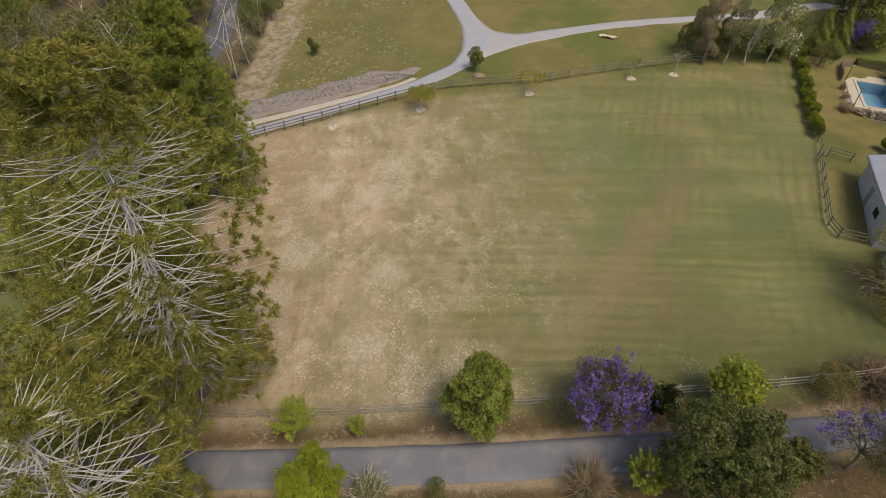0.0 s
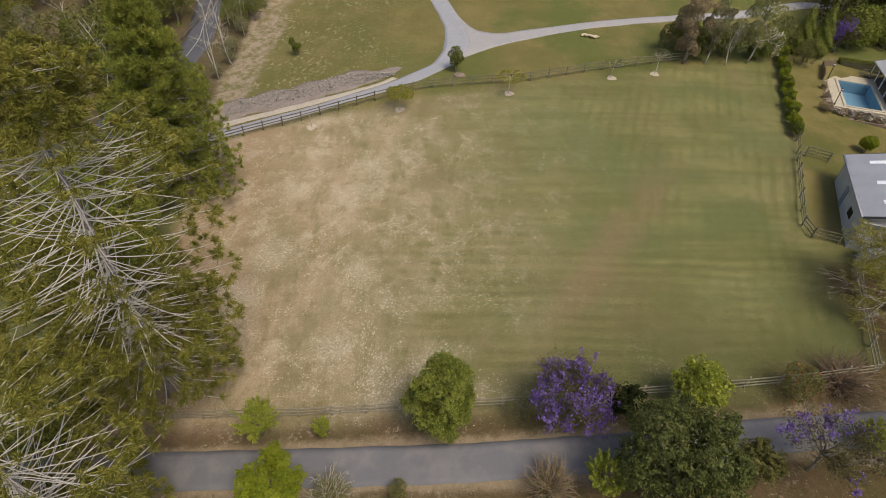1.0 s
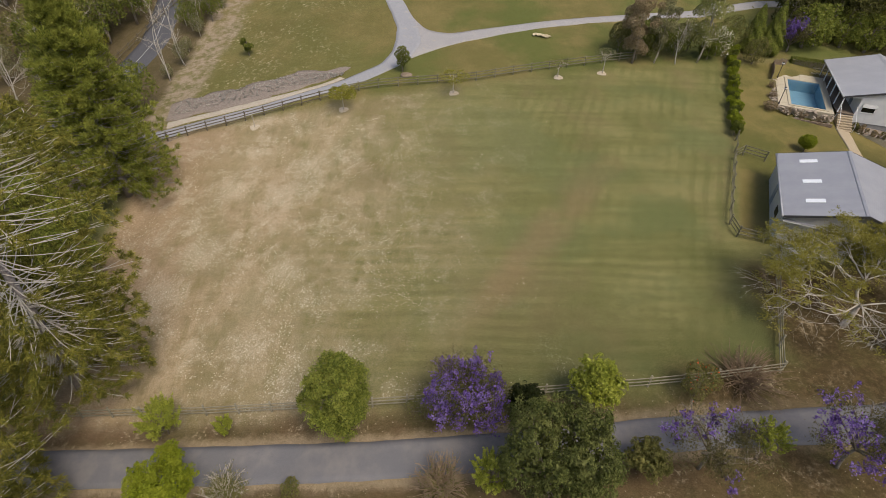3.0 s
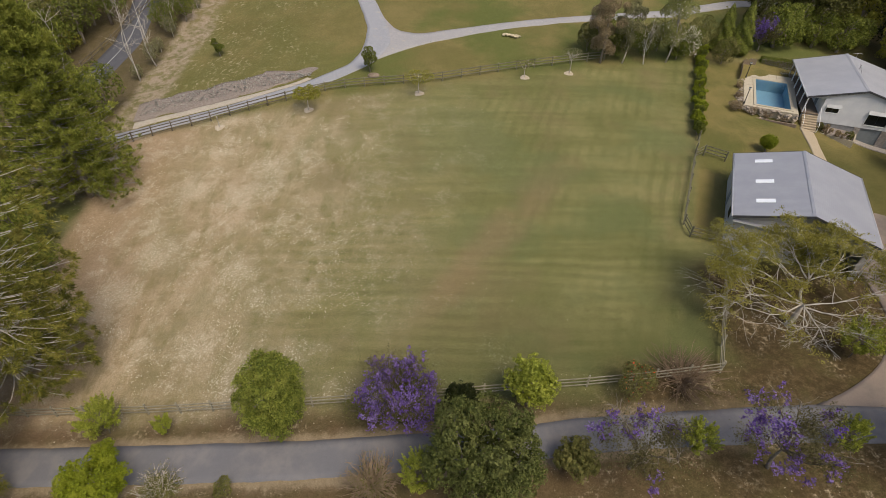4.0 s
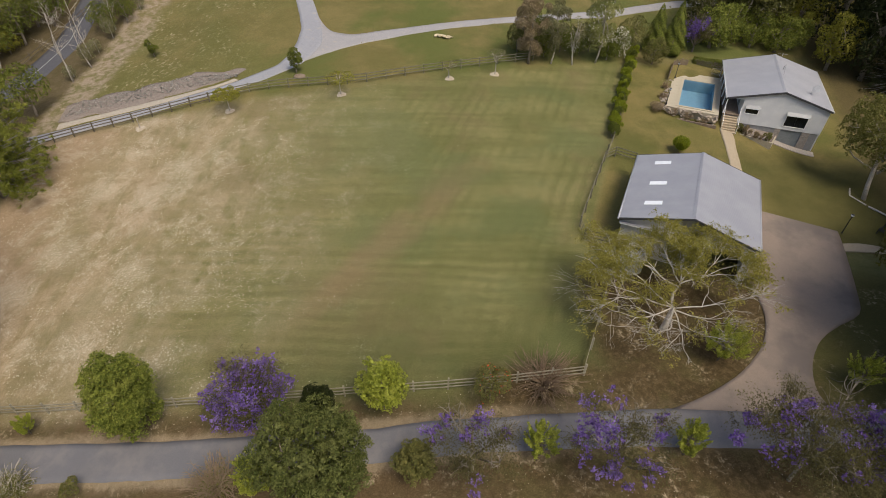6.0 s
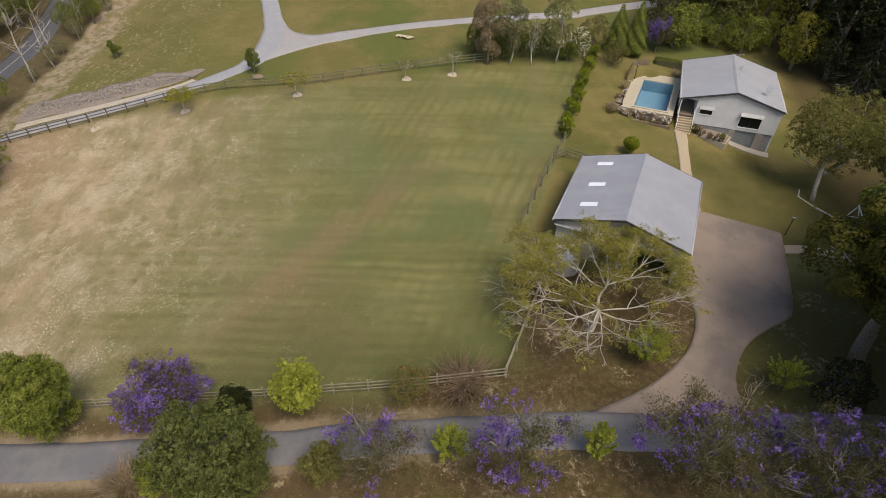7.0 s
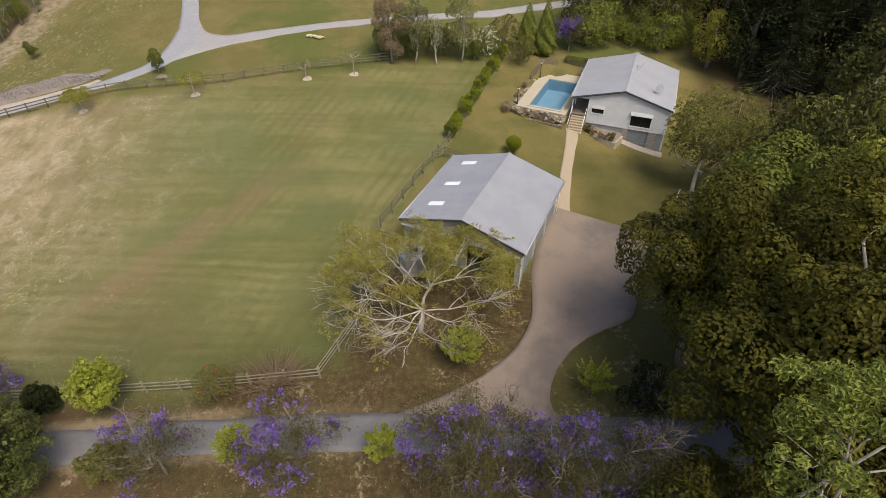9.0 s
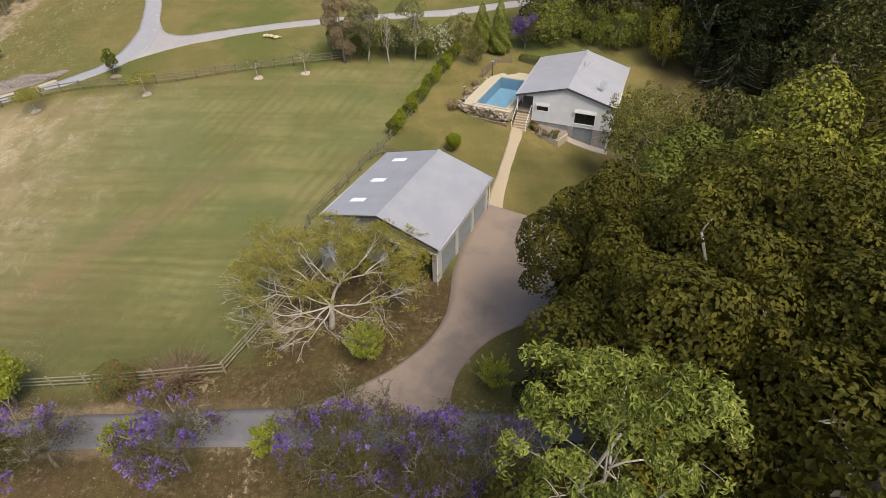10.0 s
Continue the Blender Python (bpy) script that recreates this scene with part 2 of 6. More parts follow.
    edge_y = m.math("ADD", y, m.math("MULTIPLY", x, -0.22))
    beyond = m.span(edge_y, 63.0, 66.0)
    c = m.mix(beyond, c, hill)
    # bare bank at the hill's left edge
    bank = m.math("MULTIPLY", m.span(m.math("ADD", x, m.math("ADD", m.math("MULTIPLY", wob2, 5.0), m.math("MULTIPLY", y, -0.05))), -27.0, -29.5), beyond)
    c = m.mix(m.math("MULTIPLY", bank, m.span(m.noise(0.8, 5, 0.7), 0.38, 0.6, 0.15, 0.9)), c, (0.43, 0.34, 0.26))
    # house lawn
    lawn = m.mix(m.span(wob2, 0.35, 0.65), (0.20, 0.175, 0.06), (0.27, 0.215, 0.085))
    lawn = m.mix(m.span(m.noise(0.13, 3), 0.48, 0.66, 0, 0.7), lawn, (0.12, 0.13, 0.038))
    lx = m.math("ADD", x, m.math("MULTIPLY", y, -0.34))
    near_apron = m.math("MULTIPLY", m.span(x, 53.0, 56.5), m.span(m.math("ADD", y, m.math("MULTIPLY", wob2, 4.0)), 60.0, 55.0))
    lawn = m.mix(m.math("MULTIPLY", near_apron, 0.75), lawn, m.mix(m.span(wob2, 0.3, 0.7), (0.095, 0.092, 0.030), (0.14, 0.132, 0.045)))
    in_lawn = m.math("MULTIPLY", m.span(lx, 21.6, 22.4), m.span(y, 38.0, 41.0))
    c = m.mix(m.math("MULTIPLY", in_lawn, m.span(edge_y, 64.5, 63.0)), c, lawn)
    # verge by the lane: leaf litter and bare soil
    verge = m.span(m.math("ADD", y, m.math("ADD", m.math("MULTIPLY", wob2, 3.0), m.math("MULTIPLY", x, -0.02))), 24.6, 22.0)
    soil = m.mix(m.span(wob2, 0.38, 0.62), (0.140, 0.090, 0.050), (0.096, 0.076, 0.034))
    soil = m.mix(m.span(fine, 0.5, 0.72, 0, 0.7), soil, (0.20, 0.138, 0.082))
    c = m.mix(m.math("MULTIPLY", verge, 0.9), c, soil)
    shade_side = m.math("MAXIMUM", m.math("MULTIPLY", m.span(x, 32.5, 35.5), m.span(y, 37.5, 34.5)), m.math("MULTIPLY", m.span(m.math("ADD", x, m.math("MULTIPLY", wob2, 4.0)), 24.0, 29.0), m.span(m.math("ADD", y, m.math("MULTIPLY", wob2, 4.0)), 28.5, 26.0)))
    litter = m.mix(m.span(fine, 0.4, 0.7), (0.092, 0.066, 0.031), (0.165, 0.115, 0.060))
    litter = m.mix(m.span(m.noise(0.28, 4, 0.65), 0.46, 0.6, 0.0, 0.45), litter, (0.125, 0.108, 0.043))
    litter = m.mix(m.span(m.math("ADD", x, m.math("MULTIPLY", wob2, 3.0)), 49.5, 53.0, 0.0, 0.75), litter, (0.135, 0.130, 0.044))
    c = m.mix(shade_side, c, litter)
    bare = m.math("MULTIPLY", m.span(m.noise(2.6, 5, 0.75), 0.48, 0.66), m.math("MULTIPLY", m.span(m.noise(0.4, 4, 0.7), 0.5, 0.64), m.math("MAXIMUM", verge, shade_side)))
    c = m.mix(bare, c, (0.46, 0.37, 0.25))
    # sandy edge of the lane
    mid_y = m.math("ADD", 18.15, m.math("MULTIPLY", m.span(x, 2.0, 38.0), 2.45))
    off = m.math("ADD", m.math("ABSOLUTE", m.math("SUBTRACT", y, mid_y)), m.math("MULTIPLY", m.math("ADD", m.noise(0.7, 5, 0.7), -0.5), 1.6))
    c = m.mix(m.math("MULTIPLY", m.span(off, 2.35, 1.5), m.span(x, 40.0, 14.0, 0.12, 0.9)), c, m.mix(fine, (0.28, 0.21, 0.135), (0.42, 0.33, 0.225)))
    # lawn behind the pines
    c = m.mix(m.math("MULTIPLY", m.span(m.math("ADD", x, m.math("MULTIPLY", wob2, 3.0)), -26.0, -28.5), m.span(y, 52.0, 46.0)), c, m.mix(m.span(wob2, 0.35, 0.65), (0.15, 0.165, 0.062), (0.215, 0.21, 0.092)))
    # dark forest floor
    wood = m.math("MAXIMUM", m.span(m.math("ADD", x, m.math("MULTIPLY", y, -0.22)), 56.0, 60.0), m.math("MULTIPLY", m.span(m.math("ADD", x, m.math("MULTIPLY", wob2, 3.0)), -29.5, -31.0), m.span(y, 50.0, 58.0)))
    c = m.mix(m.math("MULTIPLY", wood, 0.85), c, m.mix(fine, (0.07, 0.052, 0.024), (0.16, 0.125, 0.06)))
    c = m.mix(m.span(fine, 0.25, 0.8, 0.0, 0.35), m.mix(1.0, c, (0.8, 0.8, 0.8), "MULTIPLY"), c)
    grit = m.noise(11.0, 5, 0.8)
    c = m.mix(m.span(grit, 0.42, 0.60), m.mix(1.0, c, (0.70, 0.71, 0.66), "MULTIPLY"), c)
    c = m.mix(m.span(grit, 0.60, 0.76, 0.0, 0.45), c, m.mix(1.0, c, (1.6, 1.55, 1.5), "MULTIPLY"))
    m.colour(c)
    return m.bump(m.math("ADD", fine, m.math("MULTIPLY", tuft, 0.6)), 0.7, 0.12).m


GROUND = make_ground()
_m = Mat("asphalt", 0.88, 0.25)
_c = _m.mix(_m.span(_m.noise(30, 3), 0.3, 0.7), (0.116, 0.114, 0.124), (0.160, 0.157, 0.167))
_c = _m.mix(_m.span(_m.noise(0.35, 4, 0.7), 0.42, 0.7, 0, 0.6), _c, (0.21, 0.192, 0.185))
ASPHALT = _m.colour(_c).bump(_m.noise(60, 2), 0.3, 0.01).m
GRAVEL = grain("pale_gravel", (0.345, 0.33, 0.325), (0.255, 0.248, 0.258), 6.0, 0.95, 0.15, big=0.5, stain=(0.42, 0.37, 0.295))
DRIVE = grain("drive_bitumen", (0.235, 0.238, 0.262), (0.30, 0.302, 0.322), 5.0, 0.92, 0.2, big=0.5, stain=(0.40, 0.36, 0.30), stain_amount=0.6)
_m = Mat("exposed_concrete", 0.8, 0.3)
_c = _m.mix(_m.span(_m.noise(24, 4), 0.3, 0.7), (0.205, 0.162, 0.132), (0.27, 0.216, 0.176))
_c = _m.mix(_m.span(_m.noise(0.16, 5, 0.65), 0.42, 0.66, 0, 0.8), _c, (0.128, 0.108, 0.098))
CONCRETE = _m.colour(_c).bump(_m.noise(40, 3), 0.3, 0.01).m
PATH = grain("sandstone_path", (0.41, 0.34, 0.245), (0.34, 0.275, 0.19), 8, 0.85, 0.2)
COPING = grain("cream_pavers", (0.47, 0.42, 0.32), (0.39, 0.34, 0.25), 7, 0.8, 0.25, stain=(0.33, 0.28, 0.2))
MULCH = grain("bark_mulch", (0.165, 0.135, 0.115), (0.275, 0.235, 0.205), 5, 0.95, 0.1, bump=0.8, dist=0.06)
FENCE = grain("weathered_rail", (0.21, 0.19, 0.14), (0.31, 0.28, 0.21), 9, 0.9, 0.15, stain=(0.13, 0.12, 0.09))
FENCE_DARK = grain("dark_rail", (0.085, 0.07, 0.05), (0.15, 0.13, 0.095), 9, 0.9, 0.15)
FENCE_OLD = grain("old_olive_rail", (0.125, 0.118, 0.080), (0.20, 0.185, 0.13), 9, 0.9, 0.15, stain=(0.09, 0.085, 0.06))
SLEEPER = grain("old_sleeper", (0.15, 0.11, 0.08), (0.25, 0.20, 0.155), 6, 0.95, 0.1)
ROCK = grain("garden_rock", (0.24, 0.195, 0.155), (0.40, 0.345, 0.28), 4, 0.9, 0.2, bump=0.6, dist=0.05)
PALE_ROCK = grain("pale_rock", (0.55, 0.47, 0.33), (0.43, 0.36, 0.24), 3, 0.9, 0.2, bump=0.5, dist=0.05)


def make_roof(name, a, b, spacing):
    m = Mat(name, 0.42, 0.5, 0.15)
    x, y, z = m.axes()
    rib = m.math("SINE", m.math("MULTIPLY", y, 2 * math.pi / spacing))
    c = m.mix(m.span(m.noise(0.5, 4), 0.35, 0.7), a, b)
    c = m.mix(m.span(m.noise(1.0, 5, 0.7, m.scaled(0.3, 3.0, 0.3)), 0.55, 0.75, 0, 0.25), c, (0.30, 0.29, 0.29))
    c = m.mix(m.span(rib, -1, -0.75, 0.04, 0.0), c, (0.2, 0.2, 0.21))
    return m.colour(c).bump(rib, 0.15, 0.015).m


SHED_ROOF = make_roof("shed_roof_steel", (0.30, 0.303, 0.335), (0.335, 0.338, 0.365), 0.19)
HOUSE_ROOF = make_roof("house_roof_steel", (0.36, 0.362, 0.39), (0.40, 0.402, 0.425), 0.19)
TRIM_DARK = grain("dark_trim", (0.05, 0.05, 0.055), (0.075, 0.075, 0.08), 5, 0.5, 0.4)
_m = Mat("pale_cladding", 0.6, 0.35)
_lap = _m.math("SINE", _m.math("MULTIPLY", _m.axes()[2], 2 * math.pi / 0.18))
_c = _m.mix(_m.span(_m.noise(0.8, 5), 0.35, 0.7), (0.62, 0.63, 0.645), (0.69, 0.695, 0.70))
CLADDING = _m.colour(_m.mix(_m.span(_m.noise(1.5, 4, 0.7, _m.scaled(2.0, 2.0, 0.25)), 0.58, 0.8, 0, 0.3), _c, (0.42, 0.41, 0.38))).bump(_lap, 0.12, 0.01).m
SHED_WALL = grain("shed_wall_steel", (0.44, 0.435, 0.42), (0.51, 0.50, 0.48), 1.2, 0.55, 0.4, 0.1, bump=0.1)
WHITE = grain("white_paint", (0.72, 0.72, 0.71), (0.80, 0.80, 0.79), 4, 0.5, 0.4, bump=0.05)
GREYDOOR = grain("grey_roller", (0.20, 0.225, 0.24), (0.25, 0.275, 0.29), 2, 0.5, 0.4, 0.1, bump=0.1)
STONE = grain("block_stone", (0.30, 0.265, 0.235), (0.41, 0.365, 0.32), 5, 0.9, 0.2, bump=0.5)
GREYWALL = grain("grey_base_wall", (0.24, 0.245, 0.25), (0.31, 0.31, 0.31), 3, 0.85, 0.2)
METAL = grain("galvanised", (0.45, 0.45, 0.46), (0.55, 0.55, 0.56), 3, 0.4, 0.5, 0.6, bump=0.05)
BLACK = grain("black_paint", (0.015, 0.015, 0.016), (0.03, 0.03, 0.03), 5, 0.5, 0.4)
_m = Mat("skylight_sheet", 0.25, 0.5)
SKYLIGHT = _m.colour(_m.mix(_m.span(_m.noise(2, 3), 0.3, 0.7), (0.72, 0.75, 0.80), (0.80, 0.82, 0.85))).m
_m = Mat("window_glass", 0.08, 0.5)
GLASS = _m.colour((0.012, 0.014, 0.016)).m
_m = Mat("pool_lining", 0.5, 0.3)
POOL_TILE = _m.colour(_m.mix(_m.span(_m.noise(1.2, 4), 0.3, 0.7), (0.19, 0.33, 0.44), (0.23, 0.37, 0.47))).m
_m = Mat("pool_water", 0.05, 0.5)
_tr = _m.t.nodes.new("ShaderNodeBsdfTransparent")
_tr.inputs[0].default_value = (0.80, 0.90, 0.95, 1)
_gl = _m.t.nodes.new("ShaderNodeBsdfGlossy")
_gl.inputs["Roughness"].default_value = 0.05
_fr = _m.t.nodes.new("ShaderNodeFresnel")
_fr.inputs[0].default_value = 1.33
_mx = _m.t.nodes.new("ShaderNodeMixShader")
_bp = _m.t.nodes.new("ShaderNodeBump")
_bp.inputs["Strength"].default_value, _bp.inputs["Distance"].default_value = 0.2, 0.03
_m.t.links.new(_m.noise(3.0, 3), _bp.inputs["Height"])
_m.t.links.new(_bp.outputs[0], _gl.inputs["Normal"])
_m.t.links.new(_fr.outputs[0], _mx.inputs[0])
_m.t.links.new(_tr.outputs[0], _mx.inputs[1])
_m.t.links.new(_gl.outputs[0], _mx.inputs[2])
_m.t.links.new(_mx.outputs[0], _m.t.nodes["Material Output"].inputs[0])
WATER = _m.m
PAINTLINE = grain("road_line", (0.30, 0.30, 0.29), (0.46, 0.46, 0.45), 6, 0.8, 0.2)

TWIG_DARK = grain("dark_twig", (0.125, 0.085, 0.055), (0.21, 0.155, 0.105), 8, 0.9, 0.1)
BARK = grain("grey_bark", (0.15, 0.125, 0.10), (0.27, 0.235, 0.19), 7, 0.95, 0.1, bump=0.7, dist=0.03)
BARK_PALE = grain("pale_bark", (0.33, 0.295, 0.245), (0.46, 0.415, 0.355), 6, 0.85, 0.15, stain=(0.24, 0.21, 0.17))
BARK_PINE = grain("pine_bark", (0.22, 0.19, 0.185), (0.36, 0.325, 0.32), 5, 0.95, 0.1, bump=0.6)
TWIG_WHITE = grain("bleached_branch", (0.38, 0.35, 0.31), (0.52, 0.485, 0.43), 5, 0.85, 0.15, stain=(0.32, 0.28, 0.23))
TWIG_BROWN = grain("brown_twig", (0.19, 0.135, 0.09), (0.29, 0.22, 0.15), 8, 0.9, 0.1)
NEEDLE = foliage("bunya_needles", (0.058, 0.062, 0.010), (0.215, 0.200, 0.036), (0.290, 0.248, 0.058), 0.6, 0.15, 0.18)
HOOP = foliage("hoop_pine_needles", (0.078, 0.094, 0.015), (0.255, 0.272, 0.048), (0.350, 0.345, 0.076), 0.6, 0.15, 0.26)
LEAF_MID = foliage("mid_green_leaves", (0.062, 0.076, 0.012), (0.128, 0.142, 0.024), (0.172, 0.176, 0.038))
LEAF_DARK = foliage("dark_green_leaves", (0.030, 0.034, 0.008), (0.086, 0.085, 0.022), (0.140, 0.132, 0.043))
LEAF_FIG = foliage("fig_leaves", (0.024, 0.024, 0.003), (0.078, 0.072, 0.009), (0.140, 0.124, 0.015), vary=0.45)
LEAF_LIME = foliage("lime_leaves", (0.120, 0.142, 0.018), (0.330, 0.355, 0.052), (0.450, 0.465, 0.100), 0.6, 0.15, 0.34)
LEAF_BRIGHT = foliage("bright_leaves", (0.110, 0.135, 0.010), (0.220, 0.250, 0.018), (0.300, 0.315, 0.036), 0.6, 0.15, 0.32)
LEAF_YELLOW = foliage("yellow_green_leaves", (0.130, 0.135, 0.018), (0.245, 0.225, 0.032), (0.300, 0.270, 0.050), 0.6, 0.15, 0.3)
LEAF_OLIVE = foliage("olive_leaves", (0.075, 0.078, 0.022), (0.150, 0.140, 0.042), (0.190, 0.170, 0.060))
LEAF_GREY = foliage("gum_leaves", (0.105, 0.108, 0.052), (0.195, 0.185, 0.092), (0.250, 0.225, 0.122))
LEAF_BROWN = foliage("brownish_gum_leaves", (0.160, 0.124, 0.070), (0.300, 0.235, 0.142), (0.360, 0.290, 0.190), 0.62, 0.14, 0.32)
# near-black: forest shade put into the leaf colour; the dark shrubs share it
LEAF_BLACK = foliage("dark_painted_shade_leaves", (0.010, 0.014, 0.004), (0.024, 0.030, 0.008), (0.040, 0.046, 0.012))
BLOOM = foliage("jacaranda_bloom", (0.070, 0.038, 0.150), (0.172, 0.106, 0.325), (0.320, 0.235, 0.520), 0.6, 0.2, 0.3)
BLOOM_WHITE = foliage("white_bloom", (0.45, 0.42, 0.33), (0.62, 0.60, 0.50), (0.70, 0.68, 0.58), 0.6, 0.2, 0.2)
BLOOM_RED = foliage("red_bloom", (0.40, 0.05, 0.02), (0.52, 0.10, 0.03), (0.55, 0.16, 0.05), 0.6, 0.2, 0.2)
LEAF_FEATHER = foliage("feathery_leaves", (0.135, 0.125, 0.024), (0.265, 0.240, 0.050), (0.345, 0.310, 0.080), 0.6, 0.15, 0.32)
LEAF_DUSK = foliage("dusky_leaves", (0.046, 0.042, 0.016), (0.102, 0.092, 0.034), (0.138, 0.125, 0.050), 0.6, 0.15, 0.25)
LEAF_EVER = foliage("evergreen_leaves", (0.070, 0.086, 0.014), (0.200, 0.222, 0.040), (0.300, 0.312, 0.070), 0.6, 0.15, 0.3)
LEAF_BROAD = foliage("shade_tree_leaves", (0.036, 0.046, 0.010), (0.112, 0.122, 0.034), (0.190, 0.196, 0.070))
LEAF_SPREAD = foliage("lawn_tree_leaves", (0.080, 0.084, 0.018), (0.175, 0.170, 0.044), (0.265, 0.245, 0.076), 0.6, 0.15, 0.28)
LEAF_SILVER = foliage("silver_leaves", (0.20, 0.19, 0.17), (0.32, 0.30, 0.27), (0.38, 0.36, 0.32))
LEAF_YOUNG = foliage("young_tree_leaves", (0.078, 0.096, 0.018), (0.205, 0.232, 0.046), (0.330, 0.350, 0.090), 0.6, 0.15, 0.32)
LEAF_GUM = foliage("fresh_gum_leaves", (0.130, 0.145, 0.040), (0.265, 0.262, 0.090), (0.330, 0.310, 0.140), 0.62, 0.14, 0.32)
# rear fig's yellow-green crown, its sunlit top put into a brighter leaf colour
LEAF_FIGTOP = foliage("lit_fig_leaves", (0.085, 0.090, 0.012), (0.215, 0.215, 0.028), (0.300, 0.290, 0.046), 0.6, 0.15, 0.3, vary=0.5)
PALEMULCH = grain("bleached_mulch", (0.50, 0.44, 0.36), (0.36, 0.29, 0.21), 5, 0.95, 0.1, bump=0.6)
SANDY = grain("pale_sand", (0.43, 0.385, 0.325), (0.33, 0.29, 0.235), 4, 0.95, 0.1)
BITUMEN = grain("dark_bitumen", (0.065, 0.066, 0.075), (0.10, 0.10, 0.112), 8, 0.9, 0.2, stain=(0.14, 0.135, 0.13))
AWNING = grain("awning_metal", (0.40, 0.405, 0.41), (0.47, 0.47, 0.475), 2, 0.6, 0.3, bump=0.1)

# ---- ground ----
def axis(lo, hi, fine_lo, fine_hi, step):
    core = np.arange(fine_lo, fine_hi + 0.01, step)
    k = np.linspace(0, 1, 14)[1:] ** 2
    return np.concatenate([(fine_lo - k * (fine_lo - lo))[::-1], core, fine_hi + k * (hi - fine_hi)])


def make_ground_sheet():
    xs, ys = axis(-2500, 2500, -60, 100, 0.8), axis(-2500, 2500, 0, 115, 0.8)
    gx, gy = np.meshgrid(xs, ys)
    gz = ground_z(gx, gy)
    core = (gx > -60) & (gx < 100) & (gy > 0) & (gy < 115)
    gz = gz + core * (0.05 * np.sin(gx * 0.7 + 1.3 * np.sin(gy * 0.31)) * np.sin(gy * 0.55))
    w, h = len(xs), len(ys)
    i = np.arange(w * h).reshape(h, w)
    faces = np.stack([i[:-1, :-1], i[:-1, 1:], i[1:, 1:], i[1:, :-1]], -1).reshape(-1, 4)
    me = bpy.data.meshes.new("ground")
    me.from_pydata(np.stack([gx, gy, gz], -1).reshape(-1, 3).tolist(), [], faces.tolist())
    me.polygons.foreach_set("use_smooth", [True] * len(me.polygons))
    me.materials.append(GROUND)
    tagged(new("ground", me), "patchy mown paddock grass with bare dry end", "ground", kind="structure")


make_ground_sheet()


def draped(sections, lift, wide=6, fine=0.6, thick=0.18, ragged=0.03):
    """A slab laid on the ground between a left and a right edge; sections: ((x, y), (x, y)) pairs along it."""
    rows = []
    for (a0, b0), (a1, b1) in zip(sections[:-1], sections[1:]):
        a0, b0, a1, b1 = (np.array(p, float) for p in (a0, b0, a1, b1))
        k = max(2, int(np.linalg.norm((a0 + b0 - a1 - b1) / 2) / fine))
        rows += [(a0 + (a1 - a0) * s, b0 + (b1 - b0) * s) for s in np.arange(k) / k]
    rows.append((np.array(sections[-1][0], float), np.array(sections[-1][1], float)))
    # round off the corners between sections
    ra, rb = np.array([r[0] for r in rows]), np.array([r[1] for r in rows])
    for _ in range(3):
        for r in (ra, rb):
            r[1:-1] = r[1:-1] * 0.5 + (r[:-2] + r[2:]) * 0.25
    rg = np.random.default_rng(len(ra) + int(lift * 1000))
    for r in (ra, rb):
        w = rg.normal(size=(len(r), 2)) * ragged
        w[1:-1] = (w[:-2] + w[1:-1] + w[2:]) / 2
        r += w
    s = np.linspace(0, 1, wide + 1)[None, :, None]
    g = ra[:, None] * (1 - s) + rb[:, None] * s
    z = ground_z(g[..., 0], g[..., 1]) + lift + 0.03
    top = np.concatenate([g, z[..., None]], -1)
    full = np.concatenate([top[:, :1] - [0, 0, thick], top, top[:, -1:] - [0, 0, thick]], 1)
    n, w = full.shape[:2]
    i = np.arange(n * w).reshape(n, w)
    q = np.stack([i[:-1, :-1], i[:-1, 1:], i[1:, 1:], i[1:, :-1]], -1).reshape(-1, 4)
    return Geo().add(full.reshape(-1, 3), q.tolist())


def edges(left, right):
    return list(zip(left, right))


LANE_L = [(-90, 24), (-40, 20.4), (-17, 19.7), (-6, 19.5), (2, 19.5), (8, 19.75), (17, 20.25), (23, 20.95), (30, 21.45), (37, 21.9), (51, 22.3), (70, 22.6), (100, 23)]
LANE_R = [(-90, 21), (-40, 17.4), (-17, 16.85), (-6, 16.7), (2, 16.75), (8, 17.1), (17, 17.7), (23, 18.4), (30, 18.8), (37, 19.05), (51, 19.2), (70, 19.4), (100, 19.8)]
tagged(part("road", draped(edges(LANE_L, LANE_R), 0.04, ragged=0.03), ASPHALT, smooth=True), "grey sealed country lane, dusty at its edges", "road", kind="structure")
DRIVE_L = [(-9, 100), (-3.1, 89), (-0.6, 80.7), (-0.7, 75), (-2.0, 71.6), (-5.6, 68.9), (-8.6, 67.0), (-16.6, 63.6), (-28.5, 59.6), (-40, 57)]
DRIVE_R = [(-6.5, 101), (-0.6, 89.3), (2.4, 81), (3.2, 76.5), (1.2, 71.6), (-4.0, 67.6), (-7.8, 65.8), (-16.0, 62.3), (-28, 58.0), (-40, 55)]
tagged(part("driveway", draped(edges(DRIVE_L, DRIVE_R), 0.03), DRIVE, smooth=True), "blue-grey gravel driveway curving down the hillside", "driveway", kind="structure")
BRANCH_L = [(0.2, 86.0), (1.6, 83.4), (2.7, 81.2), (4.3, 79.6), (7.4, 79.0), (14.5, 81.0), (23.5, 83.7), (34.7, 86.6), (46, 90), (60, 97.5), (80, 102)]
